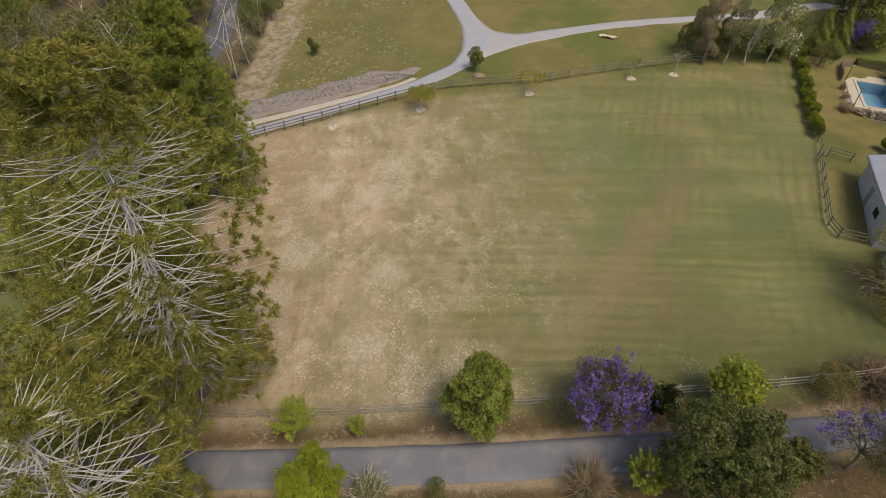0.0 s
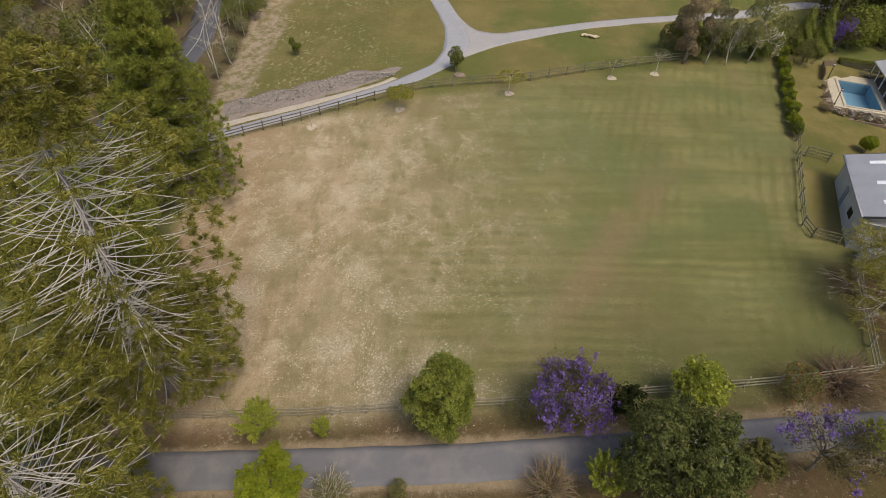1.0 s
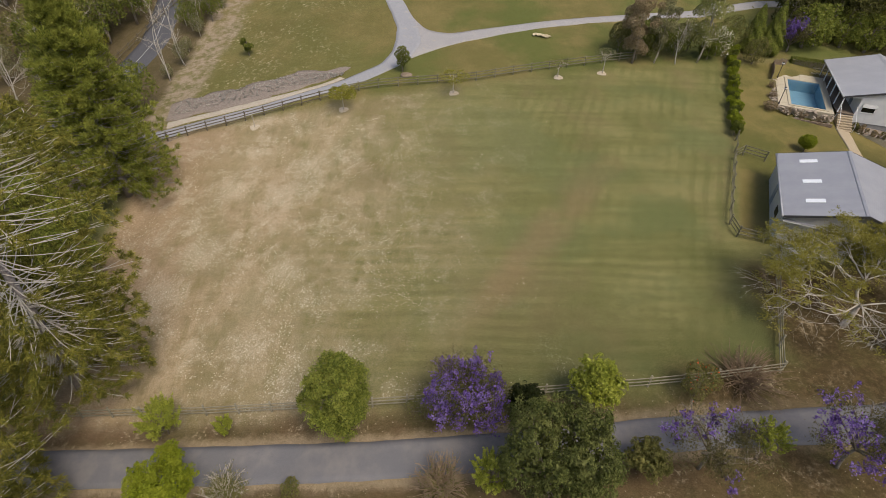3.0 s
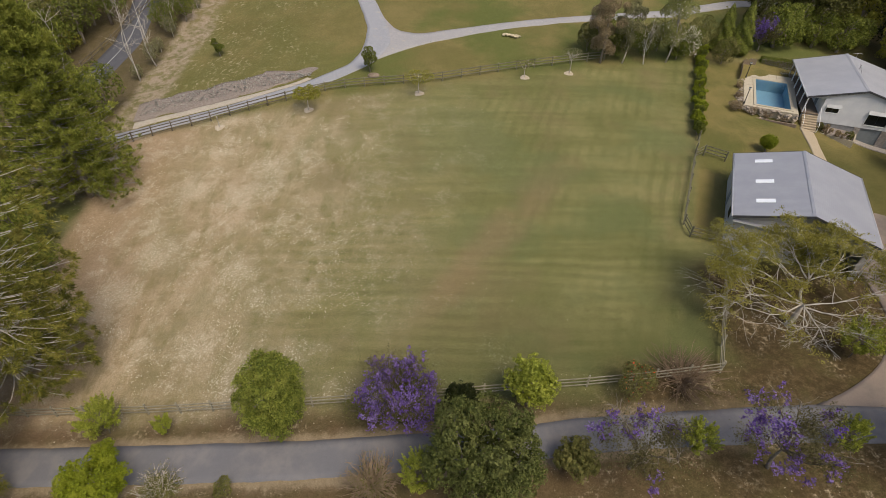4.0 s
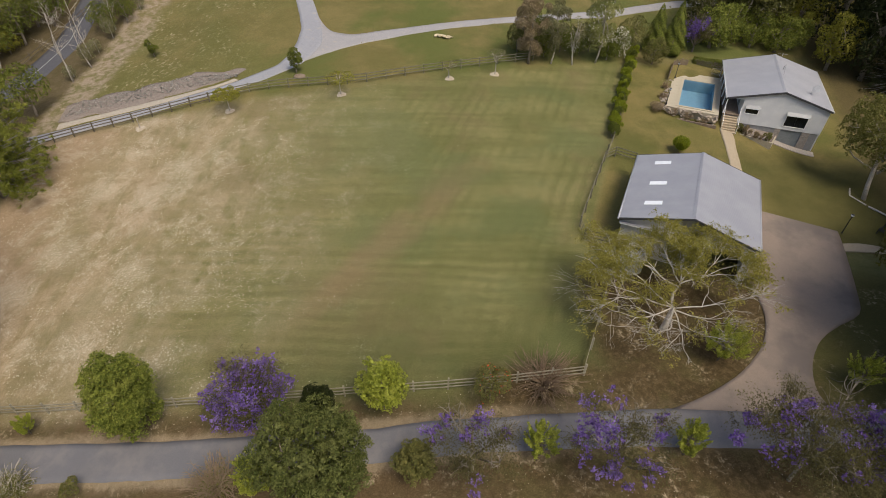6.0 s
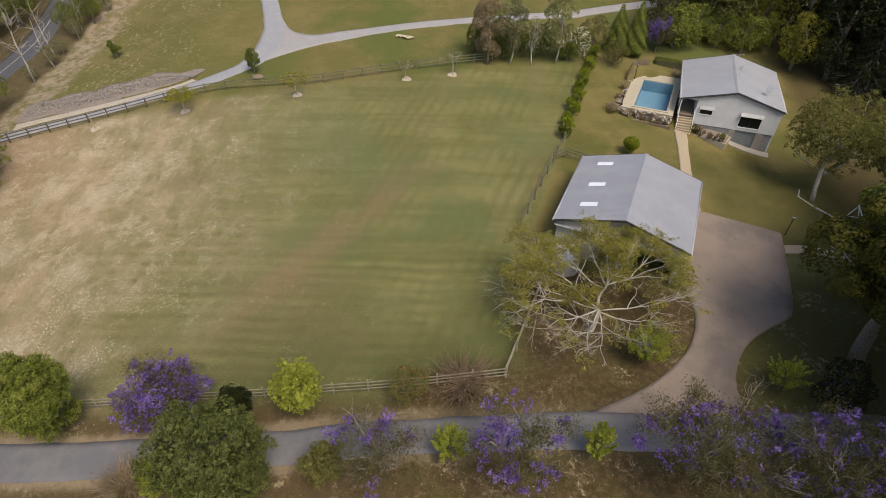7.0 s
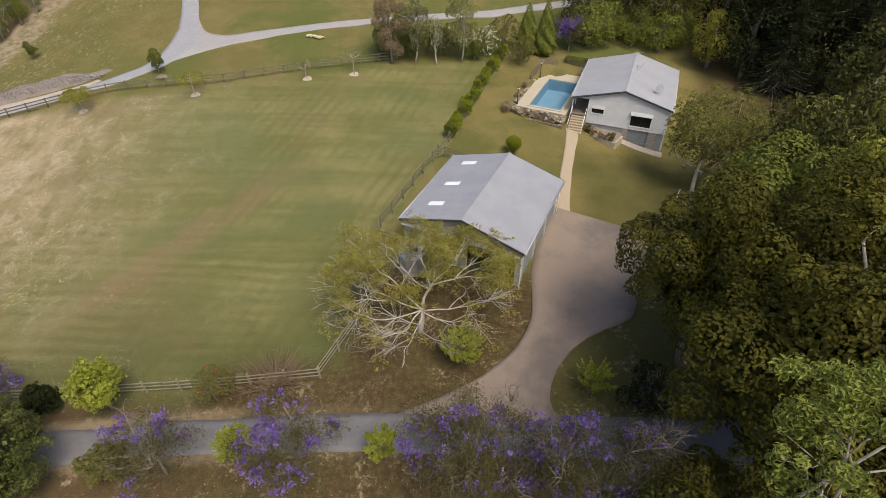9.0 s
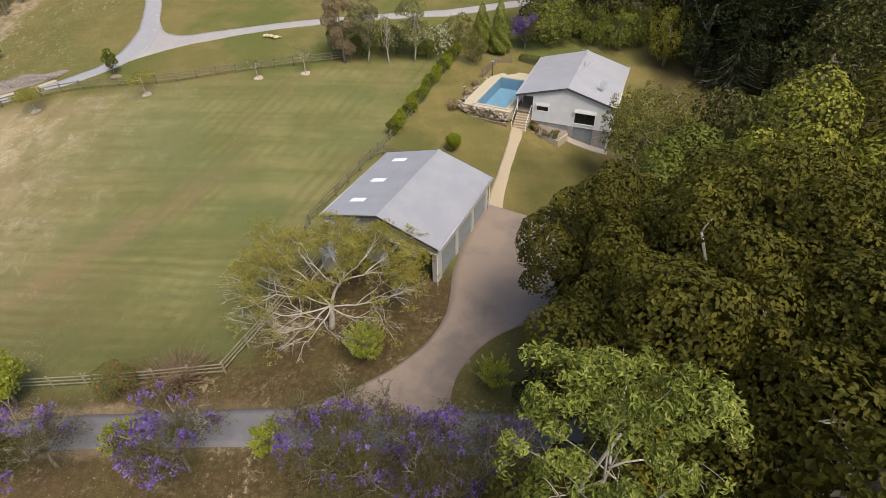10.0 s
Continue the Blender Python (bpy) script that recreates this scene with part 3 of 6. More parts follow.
BRANCH_R = [(-1.2, 71.4), (0.4, 71.6), (2.2, 72.8), (4.2, 74.3), (7.2, 75.9), (14.2, 78.8), (23.1, 81.8), (34.5, 84.8), (46.5, 88), (61, 95.5), (80, 100)]
tagged(part("driveway_branch", draped(edges(BRANCH_L, BRANCH_R), 0.018), GRAVEL, smooth=True), "pale gravel side drive forking off the driveway", "driveway", kind="structure")
BED_L = [(-29.2, 65.0), (-24.5, 67.3), (-20.5, 68.6), (-14.5, 70.2), (-9.5, 70.8), (-6.6, 70.6)]
BED_R = [(-28.4, 61.4), (-23.9, 62.9), (-19.5, 64.2), (-15.0, 65.6), (-9.9, 67.5), (-7.2, 69.6)]
tagged(part("garden_bed", draped(edges(BED_L, BED_R), 0.075, 10, ragged=0.3), MULCH, smooth=True), "mulched garden bed with rows of small plants", "garden bed", kind="structure")
EDGE_L = [(-28.6, 61.2), (-24.2, 62.5), (-19.5, 64.0), (-15.0, 65.3), (-9.6, 67.2), (-7.4, 68.6)]
EDGE_R = [(-28.4, 60.1), (-24.0, 61.5), (-19.2, 63.0), (-14.5, 64.6), (-9.2, 66.8), (-6.8, 68.3)]
tagged(part("sandy_strip", draped(edges(EDGE_L, EDGE_R), 0.05), SANDY, smooth=True), "pale sandy strip edging the garden bed", "path", kind="structure")
FAR_L = [(-62, 40), (-47, 62), (-42.8, 74), (-41.4, 84), (-43.0, 96), (-49, 120)]
FAR_R = [(-57, 38), (-42, 61), (-38.0, 73), (-36.8, 84), (-38.4, 97), (-44.5, 121)]
tagged(part("public_road", draped(edges(FAR_L, FAR_R), 0.05), BITUMEN, smooth=True), "grey bitumen road with a white line", "road", kind="structure")
mid = [((a[0] * 0.5 + b[0] * 0.5 - 0.05, a[1] * 0.5 + b[1] * 0.5), (a[0] * 0.5 + b[0] * 0.5 + 0.05, a[1] * 0.5 + b[1] * 0.5)) for a, b in edges(FAR_L, FAR_R)]
tagged(part("road_line", draped(mid, 0.062, 1, thick=0.01, ragged=0.0), PAINTLINE), "worn white centre line on the bitumen road", "road marking", kind="structure")

APRON = [((51.8, 45.3), (60.3, 42.1)), ((50.2, 41.7), (59.4, 38.6)), ((48.9, 36.1), (57.9, 34.0)), ((48.9, 33.1), (57.0, 31.2)), ((48.7, 30.8), (54.6, 30.2)), ((47.7, 28.4), (52.0, 28.6)),
         ((45.6, 25.9), (50.3, 26.2)), ((43.3, 24.1), (49.4, 24.2)), ((40.8, 22.8), (49.3, 22.4)), ((38.5, 21.9), (50.6, 21.6))]
tagged(part("concrete_apron", draped(APRON, 0.06, 12, 0.7, ragged=0.03), CONCRETE, smooth=True), "brownish exposed-aggregate concrete apron with dark tyre stains", "driveway", kind="structure")
tagged(part("stepping_path", draped([((59.8, 40.3), (59.5, 39.2)), ((61.6, 40.5), (61.5, 39.4)), ((63.6, 40.1), (63.5, 39.1)), ((66.5, 39.5), (66.4, 38.6))], 0.05), PATH), "short cream paved path off the apron", "path", kind="structure")
FOOT_L = [(54.7, 59.9), (54.1, 56), (53.3, 52), (52.5, 48.5), (51.8, 45.2)]
FOOT_R = [(56.1, 59.3), (55.2, 55.5), (54.4, 51.5), (53.7, 47.8), (53.4, 44.4)]
tagged(part("footpath", draped(edges(FOOT_L, FOOT_R), 0.05), PATH, smooth=True), "sandy paved footpath from apron to house steps", "path", kind="structure")


# ---- fences ----
POST = part("post", Geo().box(-0.065, 0.065, -0.065, 0.065, -0.3, 1.32), FENCE, bevel=0.02).data
RAIL = part("rail", Geo().box(0, 1, -0.022, 0.022, -0.055, 0.055), FENCE, bevel=0.008).data
POST_D = POST.copy()
POST_D.materials[0] = FENCE_DARK
RAIL_D = RAIL.copy()
RAIL_D.materials[0] = FENCE_DARK
POST_M, RAIL_M = POST.copy(), RAIL.copy()
POST_M.materials[0] = RAIL_M.materials[0] = FENCE_OLD
for _ob in [o for o in scene.objects if o.name in ("post", "rail")]:
    bpy.data.objects.remove(_ob)


def piece(name, me, m, parent):
    ob = new(name, me)
    ob.parent = parent
    ob.matrix_basis = m
    return ob


def fence(label, line, spacing=2.5, heights=(0.42, 0.80, 1.17), meshes=(POST, RAIL), jitter=0.02):
    line = np.array(line, float)
    seg = np.linalg.norm(np.diff(line, axis=0), axis=1)
    run = np.concatenate([[0], np.cumsum(seg)])
    at = np.linspace(0, run[-1], max(2, round(run[-1] / spacing) + 1))
    xs, ys = np.interp(at, run, line[:, 0]), np.interp(at, run, line[:, 1])
    zs = ground_z(xs, ys)
    top = thing("fence", label, "fence", xs[0], ys[0], zs[0])
    o = Vector((xs[0], ys[0], zs[0]))
    ps = [Vector((x, y, z)) - o for x, y, z in zip(xs, ys, zs)]
    for p in ps:
        piece("post", meshes[0], Matrix.Translation(p) @ pose(0, 0, 0, random.uniform(-2, 2), random.uniform(-2, 2), random.uniform(-8, 8)), top)
    for p, q in zip(ps[:-1], ps[1:]):
        side = (q - p).cross(Vector((0, 0, 1))).normalized() * 0.09
        for h in heights:
            a = p + side + Vector((0, 0, h + random.uniform(-jitter, jitter)))
            b = q + side + Vector((0, 0, h + random.uniform(-jitter, jitter)))
            d = b - a
            piece("rail", meshes[1], Matrix.Translation(a) @ d.to_track_quat("X", "Z").to_matrix().to_4x4() @ Matrix.Diagonal((d.length + 0.06, 1, 1, 1)), top)
    return top


fence("dark weathered timber rail fence along the drive", [(-34, 55.2), (-28.5, 57.2), (-18.5, 60.4), (-9.3, 63.8)], 2.4, meshes=(POST_D, RAIL_D))
fence("weathered three-rail timber fence below the hillside", [(-9.3, 63.8), (-5, 65.4), (-1.5, 66.2), (9.4, 67.0), (20.5, 70.1), (29.1, 72.4), (33, 73.4)], 2.5, meshes=(POST_M, RAIL_M))
fence("grey three-rail timber paddock fence beside the lane", [(-34, 23.0), (-20.4, 22.4), (-10.4, 22.1), (3.0, 22.3), (13.2, 22.8), (22.0, 23.4), (27.0, 23.9), (32.7, 24.7)], 2.6)
fence("weathered timber fence of the small yard beside the shed", [(42.6, 51.9), (39.75, 53.3), (34.35, 39.9), (37.2, 38.9)], 2.2, meshes=(POST_M, RAIL_M))
fence("old timber fence running from shed to lane", [(37.4, 36.6), (35.2, 31), (32.7, 24.7)], 2.4)
fence("thin weathered rail fence behind the hedge", [(39.75, 53.3), (41.3, 57), (43.8, 64.5), (47.6, 76.5)], 2.6, heights=(0.5, 1.0), meshes=(POST_M, RAIL_M))
fence("dark timber guard fence on the road's far side", [(-46, 70), (-43.6, 76), (-41.6, 85), (-38, 98)], 2.4, heights=(0.5, 1.0), meshes=(POST_D, RAIL_D))


# ---- buildings ----
def wall_cells(x0, x1, z0, z1, holes, y0, y1):
    """A wall in the xz plane with openings (x0, x1, z0, z1) left out."""
    xs = sorted({x0, x1, *[v for q in holes for v in q[:2]]})
    zs = sorted({z0, z1, *[v for q in holes for v in q[2:]]})
    w, h = len(xs), len(zs)
    solid = lambda i, k: 0 <= i < w - 1 and 0 <= k < h - 1 and not any(q[0] < (xs[i] + xs[i + 1]) / 2 < q[1] and q[2] < (zs[k] + zs[k + 1]) / 2 < q[3] for q in holes)
    at = lambda i, j, k: (k * w + i) * 2 + j
    faces = []
    for i in range(w - 1):
        for k in range(h - 1):
            if not solid(i, k):
                continue
            faces += [(at(i, 0, k), at(i + 1, 0, k), at(i + 1, 0, k + 1), at(i, 0, k + 1)), (at(i, 1, k), at(i, 1, k + 1), at(i + 1, 1, k + 1), at(i + 1, 1, k))]
            if not solid(i - 1, k):
                faces.append((at(i, 0, k), at(i, 0, k + 1), at(i, 1, k + 1), at(i, 1, k)))
            if not solid(i + 1, k):
                faces.append((at(i + 1, 0, k), at(i + 1, 1, k), at(i + 1, 1, k + 1), at(i + 1, 0, k + 1)))
            if not solid(i, k - 1):
                faces.append((at(i, 0, k), at(i, 1, k), at(i + 1, 1, k), at(i + 1, 0, k)))
            if not solid(i, k + 1):
                faces.append((at(i, 0, k + 1), at(i + 1, 0, k + 1), at(i + 1, 1, k + 1), at(i, 1, k + 1)))
    return Geo().add([(x, y, z) for z in zs for x in xs for y in (y0, y1)], faces)


def turned(geo, m):
    """The same shape, moved by a matrix."""
    g = Geo()
    g.v = [np.array([m @ Vector(p) for p in v]) for v in geo.v]
    g.f, g.n = geo.f, geo.n
    return g


def slope_sheet(x0, z0, x1, z1, y0, y1, thick=0.07, folds=1):
    return Geo().prism([(x0, z0 - thick), (x1, z1 - thick), (x1, z1), (x0, z0)] if x0 < x1 else [(x1, z1 - thick), (x0, z0 - thick), (x0, z0), (x1, z1)], y0, y1)


def make_shed():
    bx, by = site(20.25, 49.4)
    s = thing("shed", "large pale steel garage shed with a grey gabled roof", "shed", bx, by, 3.4, -22)
    W, D, E, R, RX = 11.47, 11.7, 4.25, 5.93, 5.9
    part("roof_sheet", slope_sheet(0, E, RX, R, 0, D), SHED_ROOF, s)
    part("roof_sheet", slope_sheet(W, E, RX, R, 0, D), SHED_ROOF, s)
    part("ridge_cap", Geo().prism([(RX - 0.22, R - 0.045), (RX, R + 0.02), (RX + 0.22, R - 0.045), (RX + 0.22, R - 0.02), (RX, R + 0.05), (RX - 0.22, R - 0.02)], -0.01, D + 0.01), SHED_ROOF, s)
    for y in (-0.03, D):
        part("barge_board", Geo().prism([(0, E - 0.2), (RX, R - 0.2), (RX, R + 0.03), (0, E + 0.03)], y, y + 0.03), TRIM_DARK, s, "dark barge board")
        part("barge_board", Geo().prism([(RX, R - 0.2), (W, E - 0.2), (W, E + 0.03), (RX, R + 0.03)], y, y + 0.03), TRIM_DARK, s, "dark barge board")
    for x, k in ((-0.14, -1), (W, 1)):
        part("gutter", Geo().tube([(x + 0.07, -0.02, E - 0.09), (x + 0.07, D / 2, E - 0.09), (x + 0.07, D + 0.02, E - 0.09)], [0.10] * 3, 8), SHED_ROOF, s, smooth=True)
    front = [(0.3, -0.6), (W - 0.3, -0.6), (W - 0.3, E - 0.15), (RX, R - 0.16), (0.3, E - 0.15)]
    part("wall", wall_cells(0.3, W - 0.3, -0.6, 3.5, [(6.3, 10.7, -0.02, 3.2)], 0.35, 0.5), SHED_WALL, s, "pale front wall with an open bay")
    part("gable_wall", Geo().prism([(0.3, 3.5), (W - 0.3, 3.5), (W - 0.3, E - 0.15), (RX, R - 0.16), (0.3, E - 0.15)], 0.352, 0.498), SHED_WALL, s)
    part("wall", Geo().prism(front, D - 0.5, D - 0.35), SHED_WALL, s)
    part("wall", Geo().box(0.3, 0.42, 0.5, D - 0.5, -0.6, E - 0.12), SHED_WALL, s)
    bays = [(1.2, 4.1), (4.6, 7.5), (8.0, 10.9)]
    side = wall_cells(0.5, D - 0.5, -0.6, E - 0.12, [(a, b, 0.0, 3.0) for a, b in bays], 0, 0.14)
    part("wall", turned(side, pose(W - 0.3, 0, 0, 0, 0, 90)), SHED_WALL, s)
    for a, b in bays:
        ribs = [(W - 0.42 + 0.012 * (i // 2 % 2), (i + 1) // 2 * 0.2) for i in range(30)]
        door = Geo().prism([(W - 0.5, 0.0)] + ribs + [(W - 0.5, 3.0)], a, b)
        part("roller_door", door, GREYDOOR, s, "grey roller door, shut")
    part("eave_beam", Geo().box(0.15, W - 0.1, 0.02, 0.10, E - 0.62, E - 0.5), WHITE, s)
    part("awning_sheet", Geo().prism([(0.1, E - 0.5), (W - 0.1, E - 0.5), (W - 0.1, E - 0.47), (0.1, E - 0.47)], 0.02, 0.36), SHED_ROOF, s)
    part("floor_slab", Geo().box(0.2, W - 0.2, 0.3, D - 0.3, -0.6, -0.02), CONCRETE, s)
    up = pose(0, 0, 0, 0, -math.degrees(math.atan2(R - E, RX)), 0)
    for y in (1.95, 5.4, 9.35):
        part("skylight", turned(Geo().box(1.8, 3.3, y + 0.2, y + 0.8, 0.012, 0.05), Matrix.Translation((0, 0, E)) @ up), SKYLIGHT, s, "translucent white skylight sheet")
    # small dark window in the left wall, and a door
    part("window", Geo().box(0.26, 0.30, 3.0, 4.2, 1.9, 2.7), GLASS, s, "dark side window")
    part("side_door", Geo().box(0.25, 0.30, 6.6, 7.5, 1.0, 3.05), GREYDOOR, s)
    for y in (0.15, D - 0.15):
        part("downpipe", Geo().tube([(W + 0.07, y, E - 0.1), (W - 0.2, y, E - 0.5), (W - 0.2, y, 0.0)], [0.045] * 3, 6), WHITE, s)


make_shed()


def make_water_tank():
    x, y = site(22.2, 48.0)
    t = thing("water_tank", "round pale grey water tank beside the shed", "water tank", x, y, float(ground_z(x, y)) - 0.1, -22)
    r = 1.15
    part("tank_body", Geo().tube([(0, 0, 0), (0, 0, 0.9), (0, 0, 1.9), (0, 0, 2.0)], [r, r, r, r - 0.05], 24), SHED_WALL, t, smooth=False)
    part("tank_lid", Geo().tube([(0, 0, 2.0), (0, 0, 2.12), (0, 0, 2.3)], [r + 0.03, r * 0.8, 0.25], 24), METAL, t)
    part("inlet_strainer", Geo().tube([(0.3, 0, 2.2), (0.3, 0, 2.38)], [0.22, 0.2], 12), BLACK, t)


make_water_tank()


def make_house():
    bx, by = site(33.87, 78.2)
    h = thing("house", "white weatherboard house with a light grey gabled roof", "house", bx, by, 3.0, -18)
    XL, XR, D, E, R = -5.85, 5.5, 12.3, 5.45, 7.0
    part("roof_sheet", slope_sheet(XL, E, 0, R, -0.1, D), HOUSE_ROOF, h)
    part("roof_sheet", slope_sheet(XR, E, 0, R, -0.1, D), HOUSE_ROOF, h)
    part("ridge_cap", Geo().prism([(-0.22, R - 0.05), (0, R + 0.02), (0.22, R - 0.05), (0.22, R - 0.02), (0, R + 0.05), (-0.22, R - 0.02)], -0.11, D + 0.01), HOUSE_ROOF, h)
    for y in (-0.14, D):
        part("barge_board", Geo().prism([(XL, E - 0.2), (0, R - 0.2), (0, R + 0.03), (XL, E + 0.03)], y, y + 0.035), TRIM_DARK, h, "dark barge board")
        part("barge_board", Geo().prism([(0, R - 0.2), (XR, E - 0.2), (XR, E + 0.03), (0, R + 0.03)], y, y + 0.035), TRIM_DARK, h, "dark barge board")
    for x in (XL - 0.06, XR + 0.06):
        part("gutter", Geo().tube([(x, -0.1, E - 0.07), (x, D / 2, E - 0.07), (x, D, E - 0.07)], [0.09] * 3, 8), AWNING, h, smooth=True)
    XP = -3.85
    w1, w2 = (-3.35, -1.95, 3.75, 4.35), (1.2, 3.5, 2.85, 4.2)
    part("wall", wall_cells(XP, XR - 0.15, 2.4, E - 0.1, [w1, w2], 0.12, 0.3), CLADDING, h)
    part("gable_wall", Geo().prism([(XL + 0.1, E - 0.1), (XR - 0.1, E - 0.1), (0, R - 0.1)], 0.125, 0.295), CLADDING, h)
    part("wall", Geo().box(XR - 0.33, XR - 0.15, 0.3, D - 0.4, -0.3, E - 0.08), CLADDING, h)
    part("wall", Geo().box(XP, XP + 0.18, 0.3, D - 0.4, 2.4, E + 0.4), CLADDING, h)
    part("wall", Geo().prism([(XP, -0.3), (XR - 0.15, -0.3), (XR - 0.15, E - 0.1), (0, R - 0.1), (XP, E + 0.4)], D - 0.4, D - 0.22), CLADDING, h)
    # base storey
    part("base_wall", Geo().box(XP, 0.55, 0.2, 0.4, 0.2, 2.4), GREYWALL, h)
    part("base_wall", Geo().box(4.35, XR - 0.33, 0.2, 0.4, -0.3, 2.4), GREYWALL, h)
    part("base_wall", Geo().box(1.15, 3.5, 0.2, 0.4, 2.25, 2.4), GREYWALL, h)
    for x0, x1 in ((0.55, 1.15), (3.5, 4.35)):
        g = part("stone_pier", Geo().box(x0 + 0.03, x1 - 0.03, 0.16, 0.4, -0.3, 2.4), GREYWALL, h, "block stone pier")
        for i in range(11):
            k = 0.5 + 0.12 * ((i * 7) % 3 - 1)
            xm = x0 + (x1 - x0) * k
            part("stone_block", Geo().box(x0, xm - 0.008, 0.10 + 0.02 * (i % 2), 0.39, -0.2 + i * 0.235, 0.02 + i * 0.235), STONE, g)
            part("stone_block", Geo().box(xm + 0.008, x1, 0.11 - 0.02 * (i % 2), 0.39, -0.2 + i * 0.235, 0.02 + i * 0.235), STONE, g)
    ribs = [(-0.26 + 0.012 * (i // 2 % 2), 0.03 + (i + 1) // 2 * 0.187) for i in range(24)]
    door = turned(Geo().prism([(-0.32, 0.03)] + ribs + [(-0.32, 2.27)], 1.15, 3.5), pose(0, 0, 0, 0, 0, -90))
    part("roller_door", door, GREYDOOR, h, "grey garage roller door, shut")
    rot = math.radians(-18)
    for i in range(8):
        x0, x1 = -0.1 + i * 0.71, -0.1 + i * 0.71 + 0.70
        q = [(x, y) for x, y in ((x0, -0.85), (x1, -0.85), (x1, 0.09), (x0, 0.09))]
        z = [float(ground_z(bx + math.cos(rot) * x - math.sin(rot) * y, by + math.sin(rot) * x + math.cos(rot) * y)) - 2.93 for x, y in q]
        part("paving_slab", Geo().add([(x, y, k - 0.4) for (x, y), k in zip(q, z)] + [(x, y, k) for (x, y), k in zip(q, z)], [(0, 3, 2, 1), (4, 5, 6, 7), (0, 1, 5, 4), (1, 2, 6, 5), (2, 3, 7, 6), (3, 0, 4, 7)]), STONE, h)
    # windows with their rolled awnings
    for (x0, x1, z0, z1), out in ((w1, 0.22), (w2, 0.3)):
        w = part("window", wall_cells(x0 - 0.07, x1 + 0.07, z0 - 0.07, z1 + 0.07, [(x0 + 0.01, x1 - 0.01, z0 + 0.01, z1 - 0.01)], 0.07, 0.18), WHITE, h, "white window frame")
        part("pane", Geo().box(x0, x1, 0.2, 0.215, z0, z1), GLASS, w, "dark window glass")
        part("mullion", Geo().box((x0 + x1) / 2 - 0.02, (x0 + x1) / 2 + 0.02, 0.17, 0.199, z0, z1), BLACK, w)
        part("awning", Geo().add([(x0 - 0.1, 0.12, z1 + 0.45), (x1 + 0.1, 0.12, z1 + 0.45), (x1 + 0.1, 0.12 - out, z1 + 0.1), (x0 - 0.1, 0.12 - out, z1 + 0.1), (x0 - 0.1, 0.12, z1 + 0.41), (x1 + 0.1, 0.12, z1 + 0.41), (x1 + 0.1, 0.12 - out, z1 + 0.06), (x0 - 0.1, 0.12 - out, z1 + 0.06)],
                                 [(0, 3, 2, 1), (4, 5, 6, 7), (0, 1, 5, 4), (3, 7, 6, 2), (0, 4, 7, 3), (1, 2, 6, 5)]), AWNING, w, "pale grey metal window awning")
    # veranda on the pool side
    part("veranda_floor", Geo().box(XL + 0.15, XP, 0.05, D - 0.3, 3.22, 3.38), SLEEPER, h, "brown timber veranda boards")
    part("veranda_skirt", Geo().box(XL + 0.2, XP, 0.15, 0.28, 1.6, 3.22), GREYWALL, h)
    for y in (0.12, 2.5, 4.9, 7.3, 9.7, 12.0):
        part("veranda_post", Geo().box(XL + 0.12, XL + 0.24, y - 0.06, y + 0.06, 3.38, E - 0.02), WHITE, h, "white veranda post")
    part("veranda_beam", Geo().box(XL + 0.12, XL + 0.24, 0.0, D - 0.2, E - 0.2, E - 0.04), WHITE, h)
    part("front_door", Geo().box(XP - 0.03, XP, 2.6, 3.5, 3.4, 5.4), GREYDOOR, h, "dark glazed side door")
    part("veranda_window", Geo().box(XP - 0.04, XP, 5.0, 7.4, 3.7, 5.2), GLASS, h, "dark veranda window")
    for i in range(7):
        part("step", Geo().box(XL + 0.25, XP - 0.12, -0.1 - 0.30 * (i + 1), -0.1 - 0.30 * i, 1.9, 3.36 - 0.19 * (i + 0.8)), PATH, h)
    for x in (XL + 0.2, XP - 0.08):
        part("handrail", Geo().tube([(x, 0.0, 4.3), (x, -0.1, 4.28), (x, -2.2, 2.95), (x, -2.2, 2.0)], [0.03] * 4, 6), WHITE, h, "white tubular handrail")
    # roof clutter
    d = part("satellite_dish", Geo().tube([(3.55, 2.72, 6.72), (3.55, 2.66, 6.78), (3.55, 2.55, 6.82)], [0.08, 0.34, 0.42], 16), METAL, h, "grey satellite dish")
    part("dish_arm", Geo().tube([(3.3, 2.9, 5.95), (3.35, 2.9, 6.4), (3.5, 2.75, 6.7)], [0.025] * 3, 6), METAL, d)
    part("vent_pipe", Geo().tube([(0.5, 7.5, 6.7), (0.5, 7.5, 7.35), (0.5, 7.5, 7.36)], [0.05, 0.05, 0.09], 8), METAL, h)
    part("aerial", Geo().tube([(0.25, 9.6, 6.8), (0.25, 9.6, 8.1)], [0.02, 0.015], 5), METAL, h)
    part("aerial_boom", Geo().tube([(-0.3, 9.6, 8.0), (0.8, 9.6, 8.05)], [0.012, 0.012], 5), METAL, h)
    # wire stay seen on the right roof slope
    part("roof_conduit", Geo().tube([(0.3, 5.4, 6.95), (1.0, 9.0, 6.76), (1.2, 10.0, 6.70)], [0.015] * 3, 5), TRIM_DARK, h)


make_house()


def rock_mesh(seed, flat=0.7, sub=2):
    r = np.random.default_rng(seed)
    bm = bmesh.new()
    bmesh.ops.create_icosphere(bm, subdivisions=sub, radius=0.5)
    for v in bm.verts:
        k = 0.75 + 0.5 * noise.noise(v.co * 2.3 + Vector((seed * 3.1, 0, 0)))
        v.co = Vector((v.co.x * k, v.co.y * k * 0.85, v.co.z * k * flat))
    me = bpy.data.meshes.new("rock")
    bm.to_mesh(me)
    bm.free()
    return me


